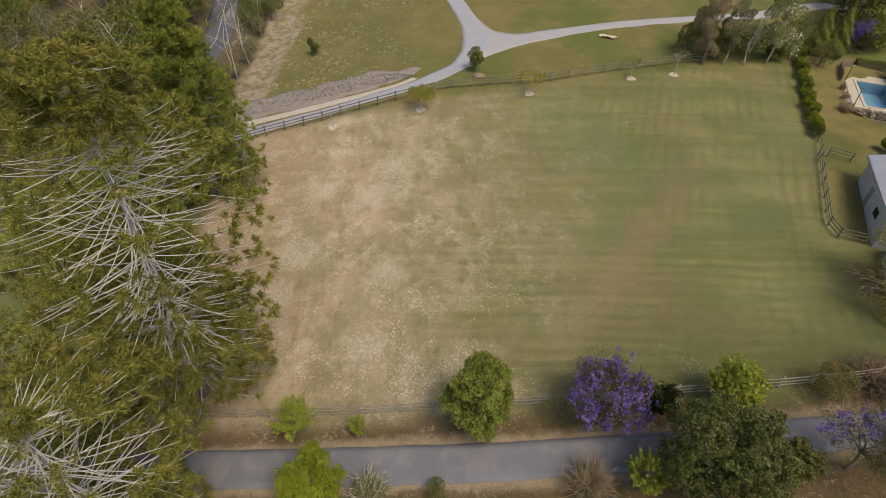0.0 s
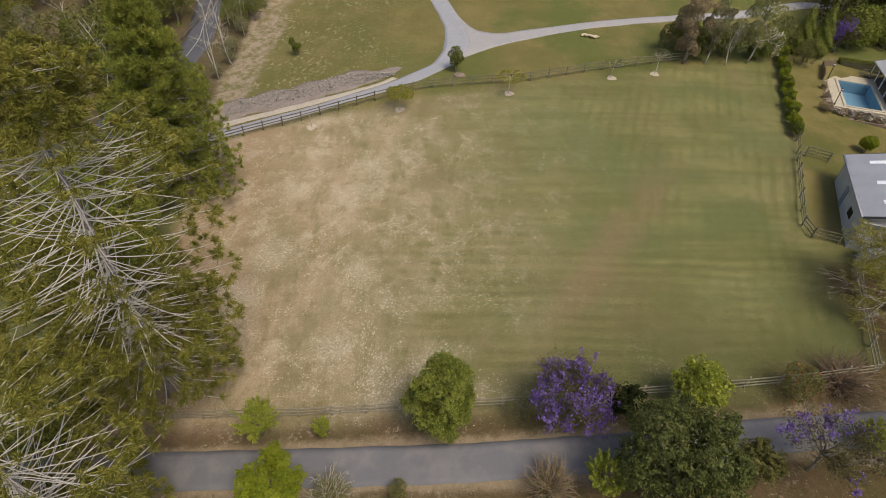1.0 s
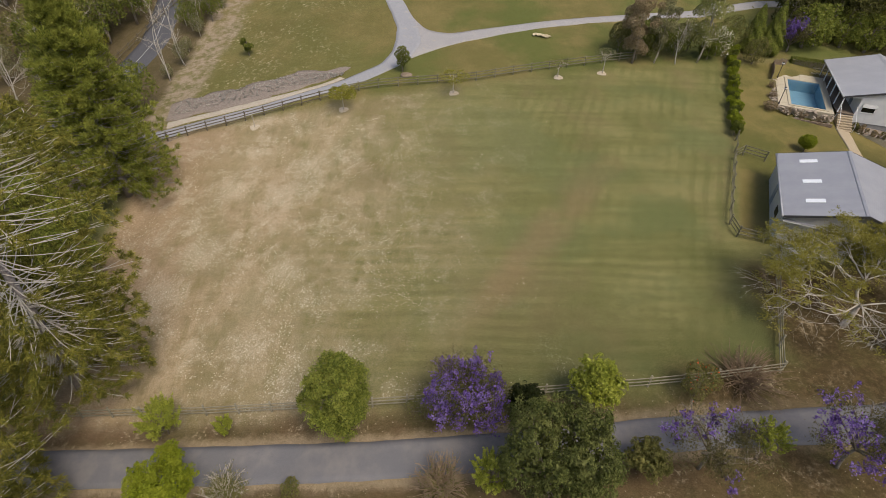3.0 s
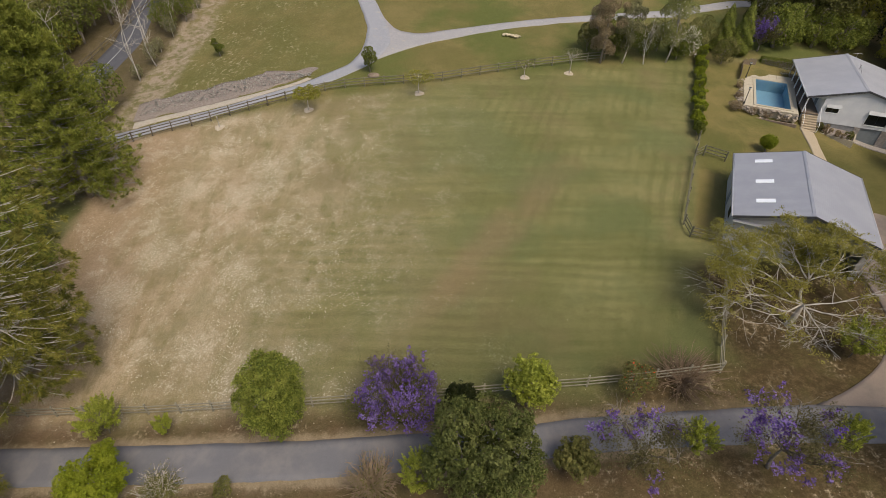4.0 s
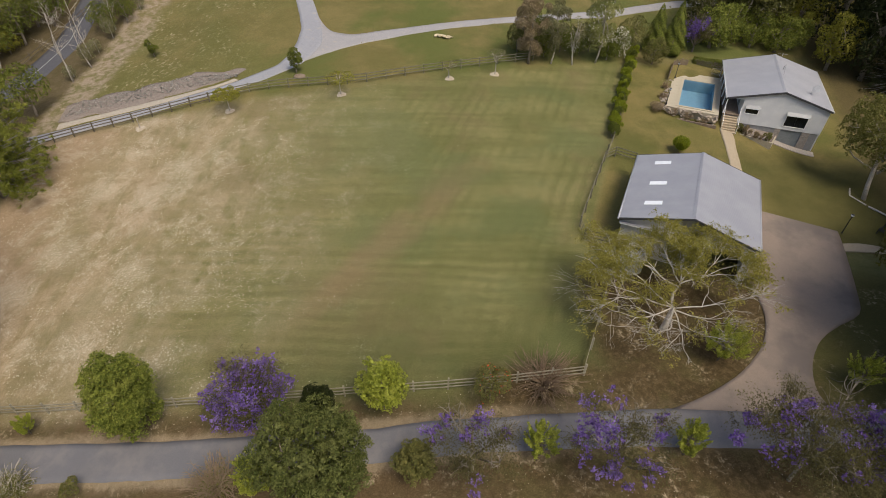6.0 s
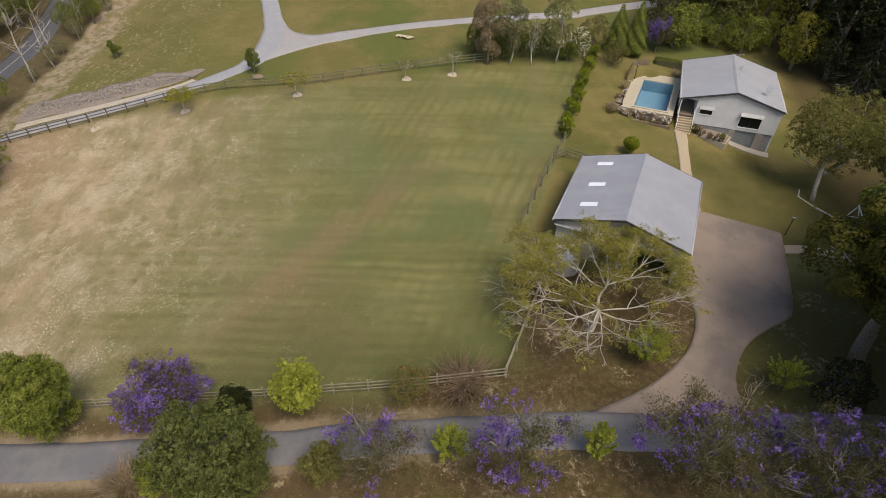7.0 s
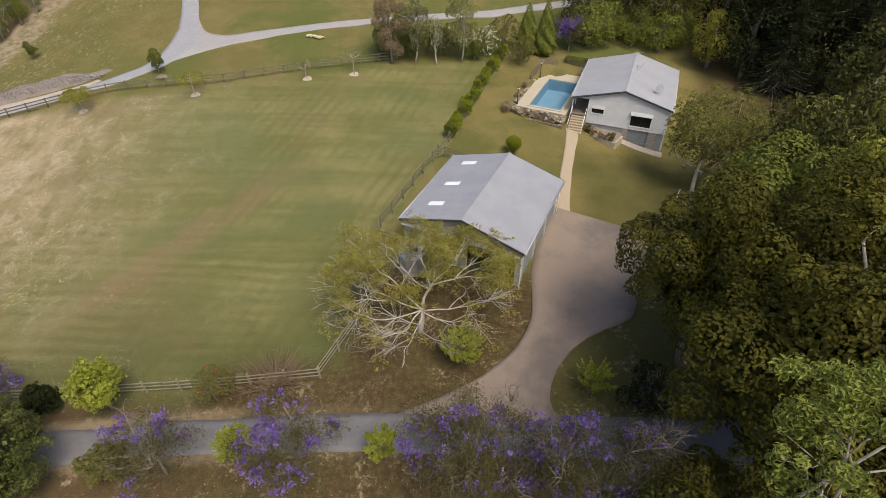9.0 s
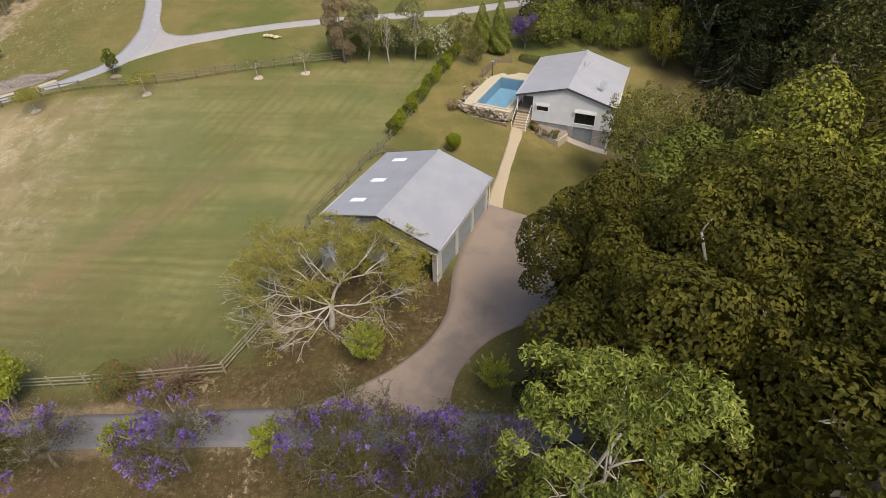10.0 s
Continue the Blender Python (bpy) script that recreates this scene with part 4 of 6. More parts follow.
ROCKS = [rock_mesh(i, 0.75, 1) for i in range(5)]
for _r in ROCKS:
    _r.materials.append(ROCK)
PALE_ROCKS = [rock_mesh(20 + i, 0.6, 2) for i in range(3)]
for _r in PALE_ROCKS:
    _r.materials.append(PALE_ROCK)


def make_pool():
    bx, by = site(23.0, 77.6)
    p = thing("swimming_pool", "rectangular blue swimming pool with cream paved surround", "swimming pool", bx, by, 6.5, -22)
    PW, PL, X0, X1, Y0, Y1 = 3.9, 8.5, -1.5, 4.75, -0.85, 10.9
    # paving, slab by slab, and coping
    random.seed(3)
    k = 0
    paver = Geo().box(-0.49, 0.49, -0.49, 0.49, -0.06, 0.0).mesh("paver")
    paver.materials.append(COPING)
    nx, ny = 6, 12
    ux, uy = (X1 - X0) / nx, (Y1 - Y0) / ny
    for i in range(nx):
        for j in range(ny):
            cx, cy = X0 + (i + 0.5) * ux, Y0 + (j + 0.5) * uy
            if cx + ux / 2 > -0.12 and cx - ux / 2 < PW + 0.12 and cy + uy / 2 > -0.12 and cy - uy / 2 < PL + 0.12:
                continue
            piece("paver", paver, Matrix.Translation((cx, cy, random.uniform(-0.006, 0.006))) @ Matrix.Diagonal((ux, uy, 1, 1)), p)
    ring = Geo()
    ring.box(X0 + 0.02, -0.02, Y0 + 0.02, Y1 - 0.02, -1.2, -0.045).box(PW + 0.02, X1 - 0.02, Y0 + 0.02, Y1 - 0.02, -1.2, -0.045)
    ring.box(-0.02, PW + 0.02, Y0 + 0.02, -0.02, -1.2, -0.045).box(-0.02, PW + 0.02, PL + 0.02, Y1 - 0.02, -1.2, -0.045)
    part("deck_base", ring, COPING, p)
    cop = Geo().box(-0.32, PW + 0.32, -0.32, 0.0, -0.05, 0.035).box(-0.32, PW + 0.32, PL, PL + 0.32, -0.05, 0.035).box(-0.32, 0.0, 0.0, PL, -0.05, 0.035).box(PW, PW + 0.32, 0.0, PL, -0.05, 0.035)
    part("coping", cop, COPING, p)
    basin = Geo().box(0, PW, 0, PL, -1.6, -1.5).box(-0.02, 0.0, 0, PL, -1.5, -0.05).box(PW, PW + 0.02, 0, PL, -1.5, -0.05).box(0, PW, -0.02, 0, -1.5, -0.05).box(0, PW, PL, PL + 0.02, -1.5, -0.05)
    part("pool_basin", basin, POOL_TILE, p, "pale blue pool lining")
    water = part("water", Geo().add([(0, 0, -0.14), (PW, 0, -0.14), (PW, PL, -0.14), (0, PL, -0.14)], [(0, 1, 2, 3)]), WATER, p, "clear still pool water")
    water.visible_shadow = False
    for i in range(3):
        part("pool_step", Geo().box(0.0, 1.4, 0.0, 0.35 * (3 - i), -1.5, -1.2 + 0.33 * i), POOL_TILE, p)
    # rock garden wall round the deck
    wx, wy = site(23.0 - 2.0, 77.6 - 1.4)
    w = thing("rock_wall", "low garden wall of rough brown rocks round the pool", "rock wall", wx, wy, 6.1, -22)
    for q in range(150):
        if q < 82:
            x, y = random.uniform(-0.35, 0.45), random.uniform(-0.2, 12.6)
        else:
            x, y = random.uniform(-0.2, 6.6), random.uniform(-0.4, 0.45)
        s = random.uniform(0.32, 0.68)
        low = 0.05 if q < 82 else (-0.75 if y < -0.1 else -0.25)
        piece("rock", ROCKS[q % 5], Matrix.Translation((x, y, random.uniform(low, 0.42))) @ pose(0, 0, 0, random.uniform(-25, 25), random.uniform(-25, 25), random.uniform(0, 360)) @ Matrix.Diagonal((s * 1.25, s, s * 0.9, 1)), w)
    # sleeper edging at the lawn
    e = thing("sleeper_edging", "dark timber sleepers edging the rock garden", "garden edging", wx, wy, 5.3, -22)
    for i in range(3):
        part("sleeper", Geo().box(-0.5 + 2.45 * i, 1.9 + 2.45 * i, -0.62, -0.42, -0.6, 0.32 - 0.02 * i), SLEEPER, e, bevel=0.02)
    # timber screen at the far corner
    s = thing("timber_screen", "weathered brown paling screen beside the pool", "screen fence", wx, wy, 6.2, -22)
    line = [(-0.1, 8.4), (0.1, 13.2), (1.9, 14.2)]
    for (ax, ay), (cx, cy) in zip(line[:-1], line[1:]):
        n = int(math.hypot(cx - ax, cy - ay) / 0.24)
        rz = math.degrees(math.atan2(cy - ay, cx - ax))
        for i in range(n):
            t = (i + 0.5) / n
            hh = random.uniform(1.35, 1.7)
            part("paling", turned(Geo().box(-0.1, 0.1, -0.02, 0.02, -0.5, hh), pose(ax + (cx - ax) * t, ay + (cy - ay) * t, 0, 0, 0, rz + random.uniform(-4, 4))), SLEEPER, s)
    r = thing("pool_fence", "low cream pool rail fence behind the pool", "fence", *site(26.2, 89.6), 6.4, -20)
    part("top_rail", Geo().box(0, 4.2, -0.02, 0.02, 0.85, 0.92), COPING, r)
    part("bottom_rail", Geo().box(0, 4.2, -0.02, 0.02, 0.12, 0.18), COPING, r)
    for i in range(29):
        part("baluster", Geo().box(i * 0.15 - 0.012, i * 0.15 + 0.012, -0.012, 0.012, 0.0, 0.86), COPING, r)


make_pool()


def lamp_post(label, x, y, z, h):
    t = thing("lamp_post", label, "lamp post", x, y, z, group="garden lamps")
    part("base", Geo().tube([(0, 0, -0.1), (0, 0, 0.12), (0, 0, 0.3)], [0.13, 0.12, 0.06], 10), BLACK, t)
    part("pole", Geo().tube([(0, 0, 0.3), (0, 0, h * 0.5), (0, 0, h - 0.35)], [0.05, 0.045, 0.04], 8), BLACK, t)
    lan = part("lantern", Geo().tube([(0, 0, h - 0.35), (0, 0, h - 0.28), (0, 0, h - 0.05), (0, 0, h)], [0.05, 0.1, 0.16, 0.06], 8), BLACK, t)
    part("globe", Geo().tube([(0, 0, h - 0.27), (0, 0, h - 0.16), (0, 0, h - 0.07)], [0.085, 0.15, 0.165], 8), SKYLIGHT, lan, "frosted lamp glass", smooth=True)


lamp_post("black garden lamp post beside the concrete apron", 60.68, 41.92, 3.35, 2.5)
lamp_post("black pool lamp post at the deck corner", *site(21.55, 77.2), 6.45, 2.2)
lamp_post("black pool lamp post beside the timber screen", *site(21.75, 86.0), 6.45, 2.2)


def make_house_garden():
    bx, by = site(33.87, 78.2)
    M = pose(bx, by, 0, 0, 0, -18)
    g = thing("garden_edging", "white kerb edging a planted rock garden by the house", "garden edging", bx, by, 4.6, -18)
    for a, b in (((-3.75, -1.5), (0.1, -2.75)), ((0.1, -2.75), (0.75, -0.7))):
        d = math.hypot(b[0] - a[0], b[1] - a[1])
        part("kerb", turned(Geo().box(0, d, -0.07, 0.07, -1.4, 0.25), pose(*a, 0, 0, 0, math.degrees(math.atan2(b[1] - a[1], b[0] - a[0])))), COPING, g)
    soil = Geo().add([(-3.75, -1.5, 0.15), (0.1, -2.7, -0.05), (0.7, -0.7, -0.1), (0.6, 0.2, 0.1), (-3.75, 0.2, 0.45)], [(0, 1, 2, 3, 4)])
    part("mulch", soil, MULCH, g)
    for i in range(16):
        x, y = random.uniform(-3.6, 0.3), random.uniform(-1.5, -0.1)
        s = random.uniform(0.25, 0.5)
        piece("rock", (PALE_ROCKS if i % 3 == 0 else ROCKS)[i % 3], Matrix.Translation((x, y, 0.25 - 0.09 * (x + 3.6))) @ pose(0, 0, 0, 0, 0, random.uniform(0, 360)) @ Matrix.Diagonal((s, s, s, 1)), g)


make_house_garden()

r = thing("boulder_pile", "pile of pale sandstone boulders on the grass", "boulders", 20.4, 78.6, float(ground_z(20.4, 78.6)))
for _i in range(9):
    _s = random.uniform(0.6, 1.1)
    piece("boulder", PALE_ROCKS[_i % 3], Matrix.Translation((random.uniform(-1.1, 1.1), random.uniform(-0.4, 0.4), random.uniform(0.1, 0.3))) @ pose(0, 0, 0, 0, 0, _i * 47) @ Matrix.Diagonal((_s * 1.2, _s * 0.8, _s * 0.8, 1)), r)


def make_bench():
    x, y = 65.0, 41.6
    b = thing("garden_bench", "black slatted garden bench on the lawn", "bench", x, y, float(ground_z(x, y)), -62)
    for i in range(5):
        part("seat_slat", Geo().box(-0.95, 0.95, -0.3 + i * 0.13, -0.2 + i * 0.13, 0.43, 0.46), BLACK, b)
    for i in range(4):
        part("back_slat", Geo().box(-0.95, 0.95, 0.36 + i * 0.03, 0.39 + i * 0.03, 0.55 + i * 0.13, 0.65 + i * 0.13), BLACK, b)
    for sx in (-0.9, 0.9):
        part("leg", Geo().box(sx - 0.04, sx + 0.04, -0.32, -0.24, 0, 0.65), BLACK, b)
        part("leg", Geo().box(sx - 0.04, sx + 0.04, 0.34, 0.42, 0, 1.05), BLACK, b)
        part("armrest", Geo().box(sx - 0.04, sx + 0.04, -0.34, 0.4, 0.65, 0.69), BLACK, b)
    x, y = 67.6, 43.0
    a = thing("swing_frame", "white timber A-shaped swing frame on the lawn", "swing frame", x, y, float(ground_z(x, y)), -20)
    for ky in (-1.3, 1.3):
        for kx in (-0.9, 0.9):
            part("leg", Geo().tube([(kx, ky, 0), (0, ky, 2.3)], [0.06, 0.05], 6), WHITE, a)
        part("brace", Geo().tube([(-0.5, ky, 1.0), (0.5, ky, 1.0)], [0.04, 0.04], 6), WHITE, a)
    part("top_beam", Geo().tube([(0, -1.45, 2.3), (0, 1.45, 2.3)], [0.06, 0.06], 6), WHITE, a)
    l = thing("log_edging", "pale logs edging a garden bed", "garden edging", 65.9, 46.6, float(ground_z(65.9, 46.6)))
    part("log", Geo().tube([(0, 0, 0.06), (0.9, -1.3, 0.05), (1.5, -2.5, 0.02)], [0.1, 0.09, 0.08], 7), TWIG_WHITE, l)
    part("log", Geo().tube([(-0.2, 3.2, 0.1), (-0.9, 1.9, 0.08), (-0.1, 0.2, 0.06)], [0.08, 0.09, 0.08], 7), TWIG_WHITE, l)


make_bench()


# ---- plants ----
def unit(v):
    return v / (np.linalg.norm(v, axis=-1, keepdims=True) + 1e-9)


def leaves(pts, nrm, size, r, aspect=0.55, jitter=0.7, fold=0.15):
    """One diamond-shaped folded leaf at each point, facing roughly along nrm."""
    k = len(pts)
    n = unit(nrm + jitter * r.normal(size=(k, 3)))
    t = unit(np.cross(n, r.normal(size=(k, 3))))
    b = np.cross(n, t)
    s = size * r.uniform(0.65, 1.25, (k, 1))
    tip, base = pts + t * s * 0.5 - n * s * fold, pts - t * s * 0.5 - n * s * fold
    return np.stack([base, pts + b * s * aspect * 0.5, tip, pts - b * s * aspect * 0.5], 1)


def on_blobs(centres, radii, n, r, low=-0.35, inner=0.72, keep=0.8):
    """Points on the outside of a heap of balls, with the way outwards."""
    w = radii ** 2
    i = r.choice(len(radii), size=int(n * 1.9), p=w / w.sum())
    d = unit(r.normal(size=(len(i), 3)))
    d = d[d[:, 2] > low - 0.5 * r.random(len(d))]
    i = i[:len(d)]
    p = centres[i] + d * (radii[i] * r.uniform(inner, 1.06, len(i)))[:, None]
    out = np.ones(len(p), bool)
    for c, q in zip(centres, radii):
        out &= np.sum((p - c) ** 2, 1) > (q * keep) ** 2 * r.uniform(0.5, 1.0, len(p))
    p, d = p[out][:n], d[out][:n]
    return p, d


def clumps(p, d, r, radius, per, size, aspect=0.5, up=0.5):
    """Small bunches of leaves, each bunch domed outwards and upwards."""
    k = len(p)
    way = unit(d + up * UP)
    rad = np.repeat(radius * r.uniform(0.6, 1.25, (k, 1)), per, 0)
    v = unit(np.repeat(way, per, 0) * 0.75 + r.normal(size=(k * per, 3)) * 0.75)
    c = np.repeat(p, per, 0) + v * rad * r.uniform(0.55, 1.05, (k * per, 1)) * [1, 1, 0.85]
    return leaves(c, v, size, r, aspect, 0.55)


def heap(r, count, rx, ry, rz, cz, ball=0.36, taper=0.0, squash=0.0, shell=0.25):
    """Centres and radii of the boughs that make a crown."""
    q = ball * min(rx, ry, rz * 1.2) * r.uniform(0.65, 1.25, count)
    d = unit(r.normal(size=(count, 3)))
    d[:, 2] = np.maximum(d[:, 2], -0.9) + squash
    k = r.uniform(shell, 1.0, (count, 1)) ** 0.45
    c = d * k * np.maximum(np.array([rx, ry, rz]) - q[:, None] * 0.8, 0.05)
    c[:, :2] *= 1 - taper * np.clip(c[:, 2:] / rz * 0.5 + 0.5, 0, 1)
    return c + [0, 0, cz], q * (1 - 0.5 * taper * np.clip((c[:, 2]) / rz, 0, 1))


def curve(a, b, r, bend=0.12, k=5):
    a, b = np.asarray(a, float), np.asarray(b, float)
    t = np.linspace(0, 1, k)[:, None]
    side = r.normal(size=3) * np.linalg.norm(b - a) * bend
    return a + (b - a) * t + side * np.sin(np.pi * t)


def limb_geo(a, b, rad, r, twigs=5, spread=0.5):
    g = Geo()
    path = curve(a, b, r)
    g.tube(path, np.linspace(rad, rad * 0.35, len(path)), 6)
    size = np.linalg.norm(np.asarray(b) - np.asarray(a))
    for _ in range(twigs):
        k = r.integers(2, len(path))
        e = path[k] + unit(unit(path[-1] - path[0]) + spread * 1.3 * r.normal(size=3)) * min(size, 2.6) * r.uniform(0.2, 0.4)
        tw = curve(path[k], e, r, 0.1, 4)
        g.tube(tw, np.linspace(rad * 0.35, rad * 0.1, 4), 4)
    return g


def tree(name, label, category, x, y, height, width, leaf, seed, n=6000, size=0.2, crown_low=0.25, deep=None, trunk=0.14, bark=None, balls=26, ball=0.36, limbs=6,
         lean=(0, 0), group="", second=None, second_n=0, second_size=0.14, keep=0.9, aspect=0.55, base=None, squash=0.0, taper=0.0, inner=0.82, shell=0.25, low=-0.25, core=0, clump=0, bunch=40, up=0.5):
    """A tree: trunk, limbs, and a crown of separate leaves heaped in boughs."""
    r = np.random.default_rng(seed)
    z = float(ground_z(x, y)) if base is None else base
    t = thing(name, label, category, x, y, z, group=group)
    bark = bark or BARK
    deep = deep or width
    rz = height * (1 - crown_low) / 2
    cz = height * crown_low + rz
    c, q = heap(r, balls, width, deep, rz, cz, ball, taper, squash, shell)
    c[:, :2] += np.array(lean)
    top = np.array([lean[0] * 0.8, lean[1] * 0.8, cz + rz * (0.2 if shell < 0.5 else -0.2)])
    path = curve((0, 0, -0.25), top, r, 0.04, 6)
    part("trunk", Geo().tube(path, np.linspace(trunk * 1.25, trunk * 0.45, 6), 8), bark, t, smooth=True)
    order = r.permutation(len(c))[:limbs]
    for i in order:
        k = r.uniform(max(0.3, crown_low), 0.92)
        a = path[0] + (path[-1] - path[0]) * k
        part("limb", limb_geo(a, c[i], min(trunk * 0.5, 0.16), r), bark, t, smooth=True)
    if clump:
        p, d = on_blobs(c, q, n, r, keep=keep, inner=inner, low=low)
        crown = clumps(p, d, r, clump, bunch, size, aspect, up)
    else:
        p, d = on_blobs(c, q, n, r, keep=keep, inner=inner, low=low)
        crown = leaves(p, d, size, r, aspect)
    part("crown", Geo().add_quads(crown), leaf, t)
    if core:
        p, d = on_blobs(c, q * 0.7, core, r, keep=0.5, inner=0.5, low=-0.6)
        part("inner_leaf", Geo().add_quads(leaves(p, d, 0.3, r, 0.8)), leaf, t)
    if second:
        pick = r.permutation(len(c))[:max(3, len(c) * 2 // 3)]
        p, d = on_blobs(c[pick], q[pick] * 1.05, second_n, r, keep=0.5, inner=0.9)
        part("blossom", Geo().add_quads(leaves(p, d, second_size, r, 0.8)), second, t)
    return t


def jacaranda(label, x, y, height, width, seed, blooms, greens, base=None, low=0.35, bare=26, deep=None, cluster=0.22, each_spray=5):
    """An open crown: bare grey limbs, thin olive leaf and clusters of violet bloom at the ends."""
    r = np.random.default_rng(seed)
    z = float(ground_z(x, y)) if base is None else base
    t = thing("jacaranda", label, "tree", x, y, z, group="jacaranda trees by the lane")
    deep = deep or width
    rz = height * (1 - low) / 2
    cz = height * low + rz
    path = curve((0, 0, -0.25), (0.1, 0.1, height * low + 0.3), r, 0.05, 5)
    part("trunk", Geo().tube(path, np.linspace(0.13, 0.09, 5), 8), BARK, t, smooth=True)
    ends = []
    for i in range(7):
        az = i * 0.9 + r.uniform(-0.3, 0.3)
        e = np.array([math.cos(az) * width * r.uniform(0.5, 0.8), math.sin(az) * deep * r.uniform(0.5, 0.8), cz + rz * r.uniform(0.0, 0.7)])
        limb = Geo()
        p = curve(path[-1], e, r, 0.1, 6)
        limb.tube(p, np.linspace(0.085, 0.03, 6), 6)
        for _ in range(bare // 3):
            k = r.integers(2, 6)
            e2 = p[k] + unit(unit(e - path[-1]) + 0.7 * r.normal(size=3) + [0, 0, 0.25]) * r.uniform(0.6, 1.2) * width * 0.28
            q = curve(p[k], e2, r, 0.12, 4)
            limb.tube(q, np.linspace(0.032, 0.012, 4), 4)
            ends.append(e2)
            for _ in range(2):
                e3 = e2 + r.normal(size=3) * 0.35
                limb.tube(np.stack([q[2], (q[2] + e3) / 2 + r.normal(size=3) * 0.05, e3]), [0.014, 0.011, 0.007], 3)
                ends.append(e3)
        part("limb", limb, BARK, t, smooth=True)
    ends = np.array(ends)
    inside = np.sum(((ends - [0, 0, cz]) / np.array([width, deep, rz])) ** 2, 1) < 1.05
    ends = ends[inside] if inside.sum() > 20 else ends
    def bunches(count, groups, spread, inner):
        """Places gathered into sprays, so that gaps stay between them."""
        hub = unit(r.normal(size=(groups, 3)))
        hub[:, 2] = np.abs(hub[:, 2]) - 0.35
        hub = hub * np.array([width, deep, rz]) * r.uniform(inner, 0.98, (groups, 1)) + [0, 0, cz]
        tip = ends[r.integers(0, len(ends), groups)]
        hub = np.where(r.random((groups, 1)) < 0.55, hub, tip)
        weight = r.uniform(0.2, 1.0, groups)
        at = hub[r.choice(groups, count, p=weight / weight.sum())]
        return at + r.normal(size=(count, 3)) * spread
    spots = bunches(blooms, max(10, blooms // each_spray), [0.26, 0.26, 0.36], 0.7)
    k = 16
    c = np.repeat(spots, k, 0) + r.normal(size=(blooms * k, 3)) * cluster * np.repeat(r.uniform(0.4, 1.0, (blooms, 1)), k, 0) * [0.62, 0.62, 0.8]
    part("blossom", Geo().add_quads(leaves(c, r.normal(size=c.shape) + [0, 0, 0.8], 0.16, r, 0.75)), BLOOM, t, "violet blossom clusters")
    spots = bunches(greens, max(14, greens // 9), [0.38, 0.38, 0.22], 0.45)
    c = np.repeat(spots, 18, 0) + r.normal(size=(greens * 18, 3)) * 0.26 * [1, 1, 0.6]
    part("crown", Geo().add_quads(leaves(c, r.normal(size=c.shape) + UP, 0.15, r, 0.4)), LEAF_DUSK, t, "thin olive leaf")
    return t


def upright_shrub(label, x, y, height, width, leaf, seed, sprigs=60, size=0.17, group="young street trees", bark=None, low=0.25):
    """A young tree of upright sprigs, each a spindle of leaves."""
    r = np.random.default_rng(seed)
    t = thing("young_tree", label, "tree", x, y, float(ground_z(x, y)), group=group)
    path = curve((0, 0, -0.2), (0, 0, height * 0.7), r, 0.03, 4)
    part("trunk", Geo().tube(path, np.linspace(0.06, 0.025, 4), 6), bark or BARK, t, smooth=True)
    g, twig = Geo(), Geo()
    for i in range(sprigs):
        d = unit(r.normal(size=3))
        k = r.uniform(0.3, 1.0)
        a = np.array([d[0] * width * k * 0.75, d[1] * width * k * 0.75, height * (low + (0.95 - low) * (0.5 + 0.5 * d[2]) * (1 - 0.18 * k))])
        e = a + np.array([d[0] * width * 0.32, d[1] * width * 0.32, height * 0.2]) * r.uniform(0.8, 1.3)
        root = path[min(3, int(1 + 2 * r.random()))]
        twig.tube(np.stack([root, (root + a) / 2, a]), [0.016, 0.012, 0.008], 3)
        m = 72
        s = r.random((m, 1))
        p = a + (e - a) * s + r.normal(size=(m, 3)) * width * 0.062 * (1.15 - s)
        g.add_quads(leaves(p, p - (a * 0.7 + e * 0.3) + UP * 0.35, size * 0.9, r, 0.42))
    part("limb", twig, bark or BARK, t)
    part("crown", g, leaf, t)
    return t


def twiggy_bush(label, x, y, height, width, seed, stems=90, material=None, leaf=None, leaf_n=0, size=0.13, category="shrub"):
    """A bush of bare stems that fan out from its foot."""
    r = np.random.default_rng(seed)
    t = thing("bare_shrub", label, category, x, y, float(ground_z(x, y)))
    g, ends = Geo(), []
    for i in range(stems):
        az, el = r.uniform(0, 2 * np.pi), r.uniform(0.12, 1.15)
        d = np.array([math.cos(az) * math.cos(el), math.sin(az) * math.cos(el), math.sin(el)])
        e = d * np.array([width, width, height]) * r.uniform(0.6, 1.05)
        p = curve(r.normal(size=3) * 0.12 * [1, 1, 0], e, r, 0.08, 5)
        g.tube(p, np.linspace(0.04, 0.014, 5), 4)
        for _ in range(3):
            k = r.integers(2, 5)
            e2 = p[k] + unit(d + 0.6 * r.normal(size=3)) * r.uniform(0.2, 0.5)
            g.tube(np.stack([p[k], (p[k] + e2) / 2, e2]), [0.016, 0.012, 0.008], 3)
            ends.append(e2)
        ends.append(e)
    part("stem_fan", g, material or TWIG_BROWN, t)
    if leaf:
        ends = np.array(ends)
        p = ends[r.integers(0, len(ends), leaf_n)] * r.uniform(0.55, 1.0, (leaf_n, 1)) + r.normal(size=(leaf_n, 3)) * 0.1
        part("crown", Geo().add_quads(leaves(p, p + UP, size, r, 0.5)), leaf, t)
    return t


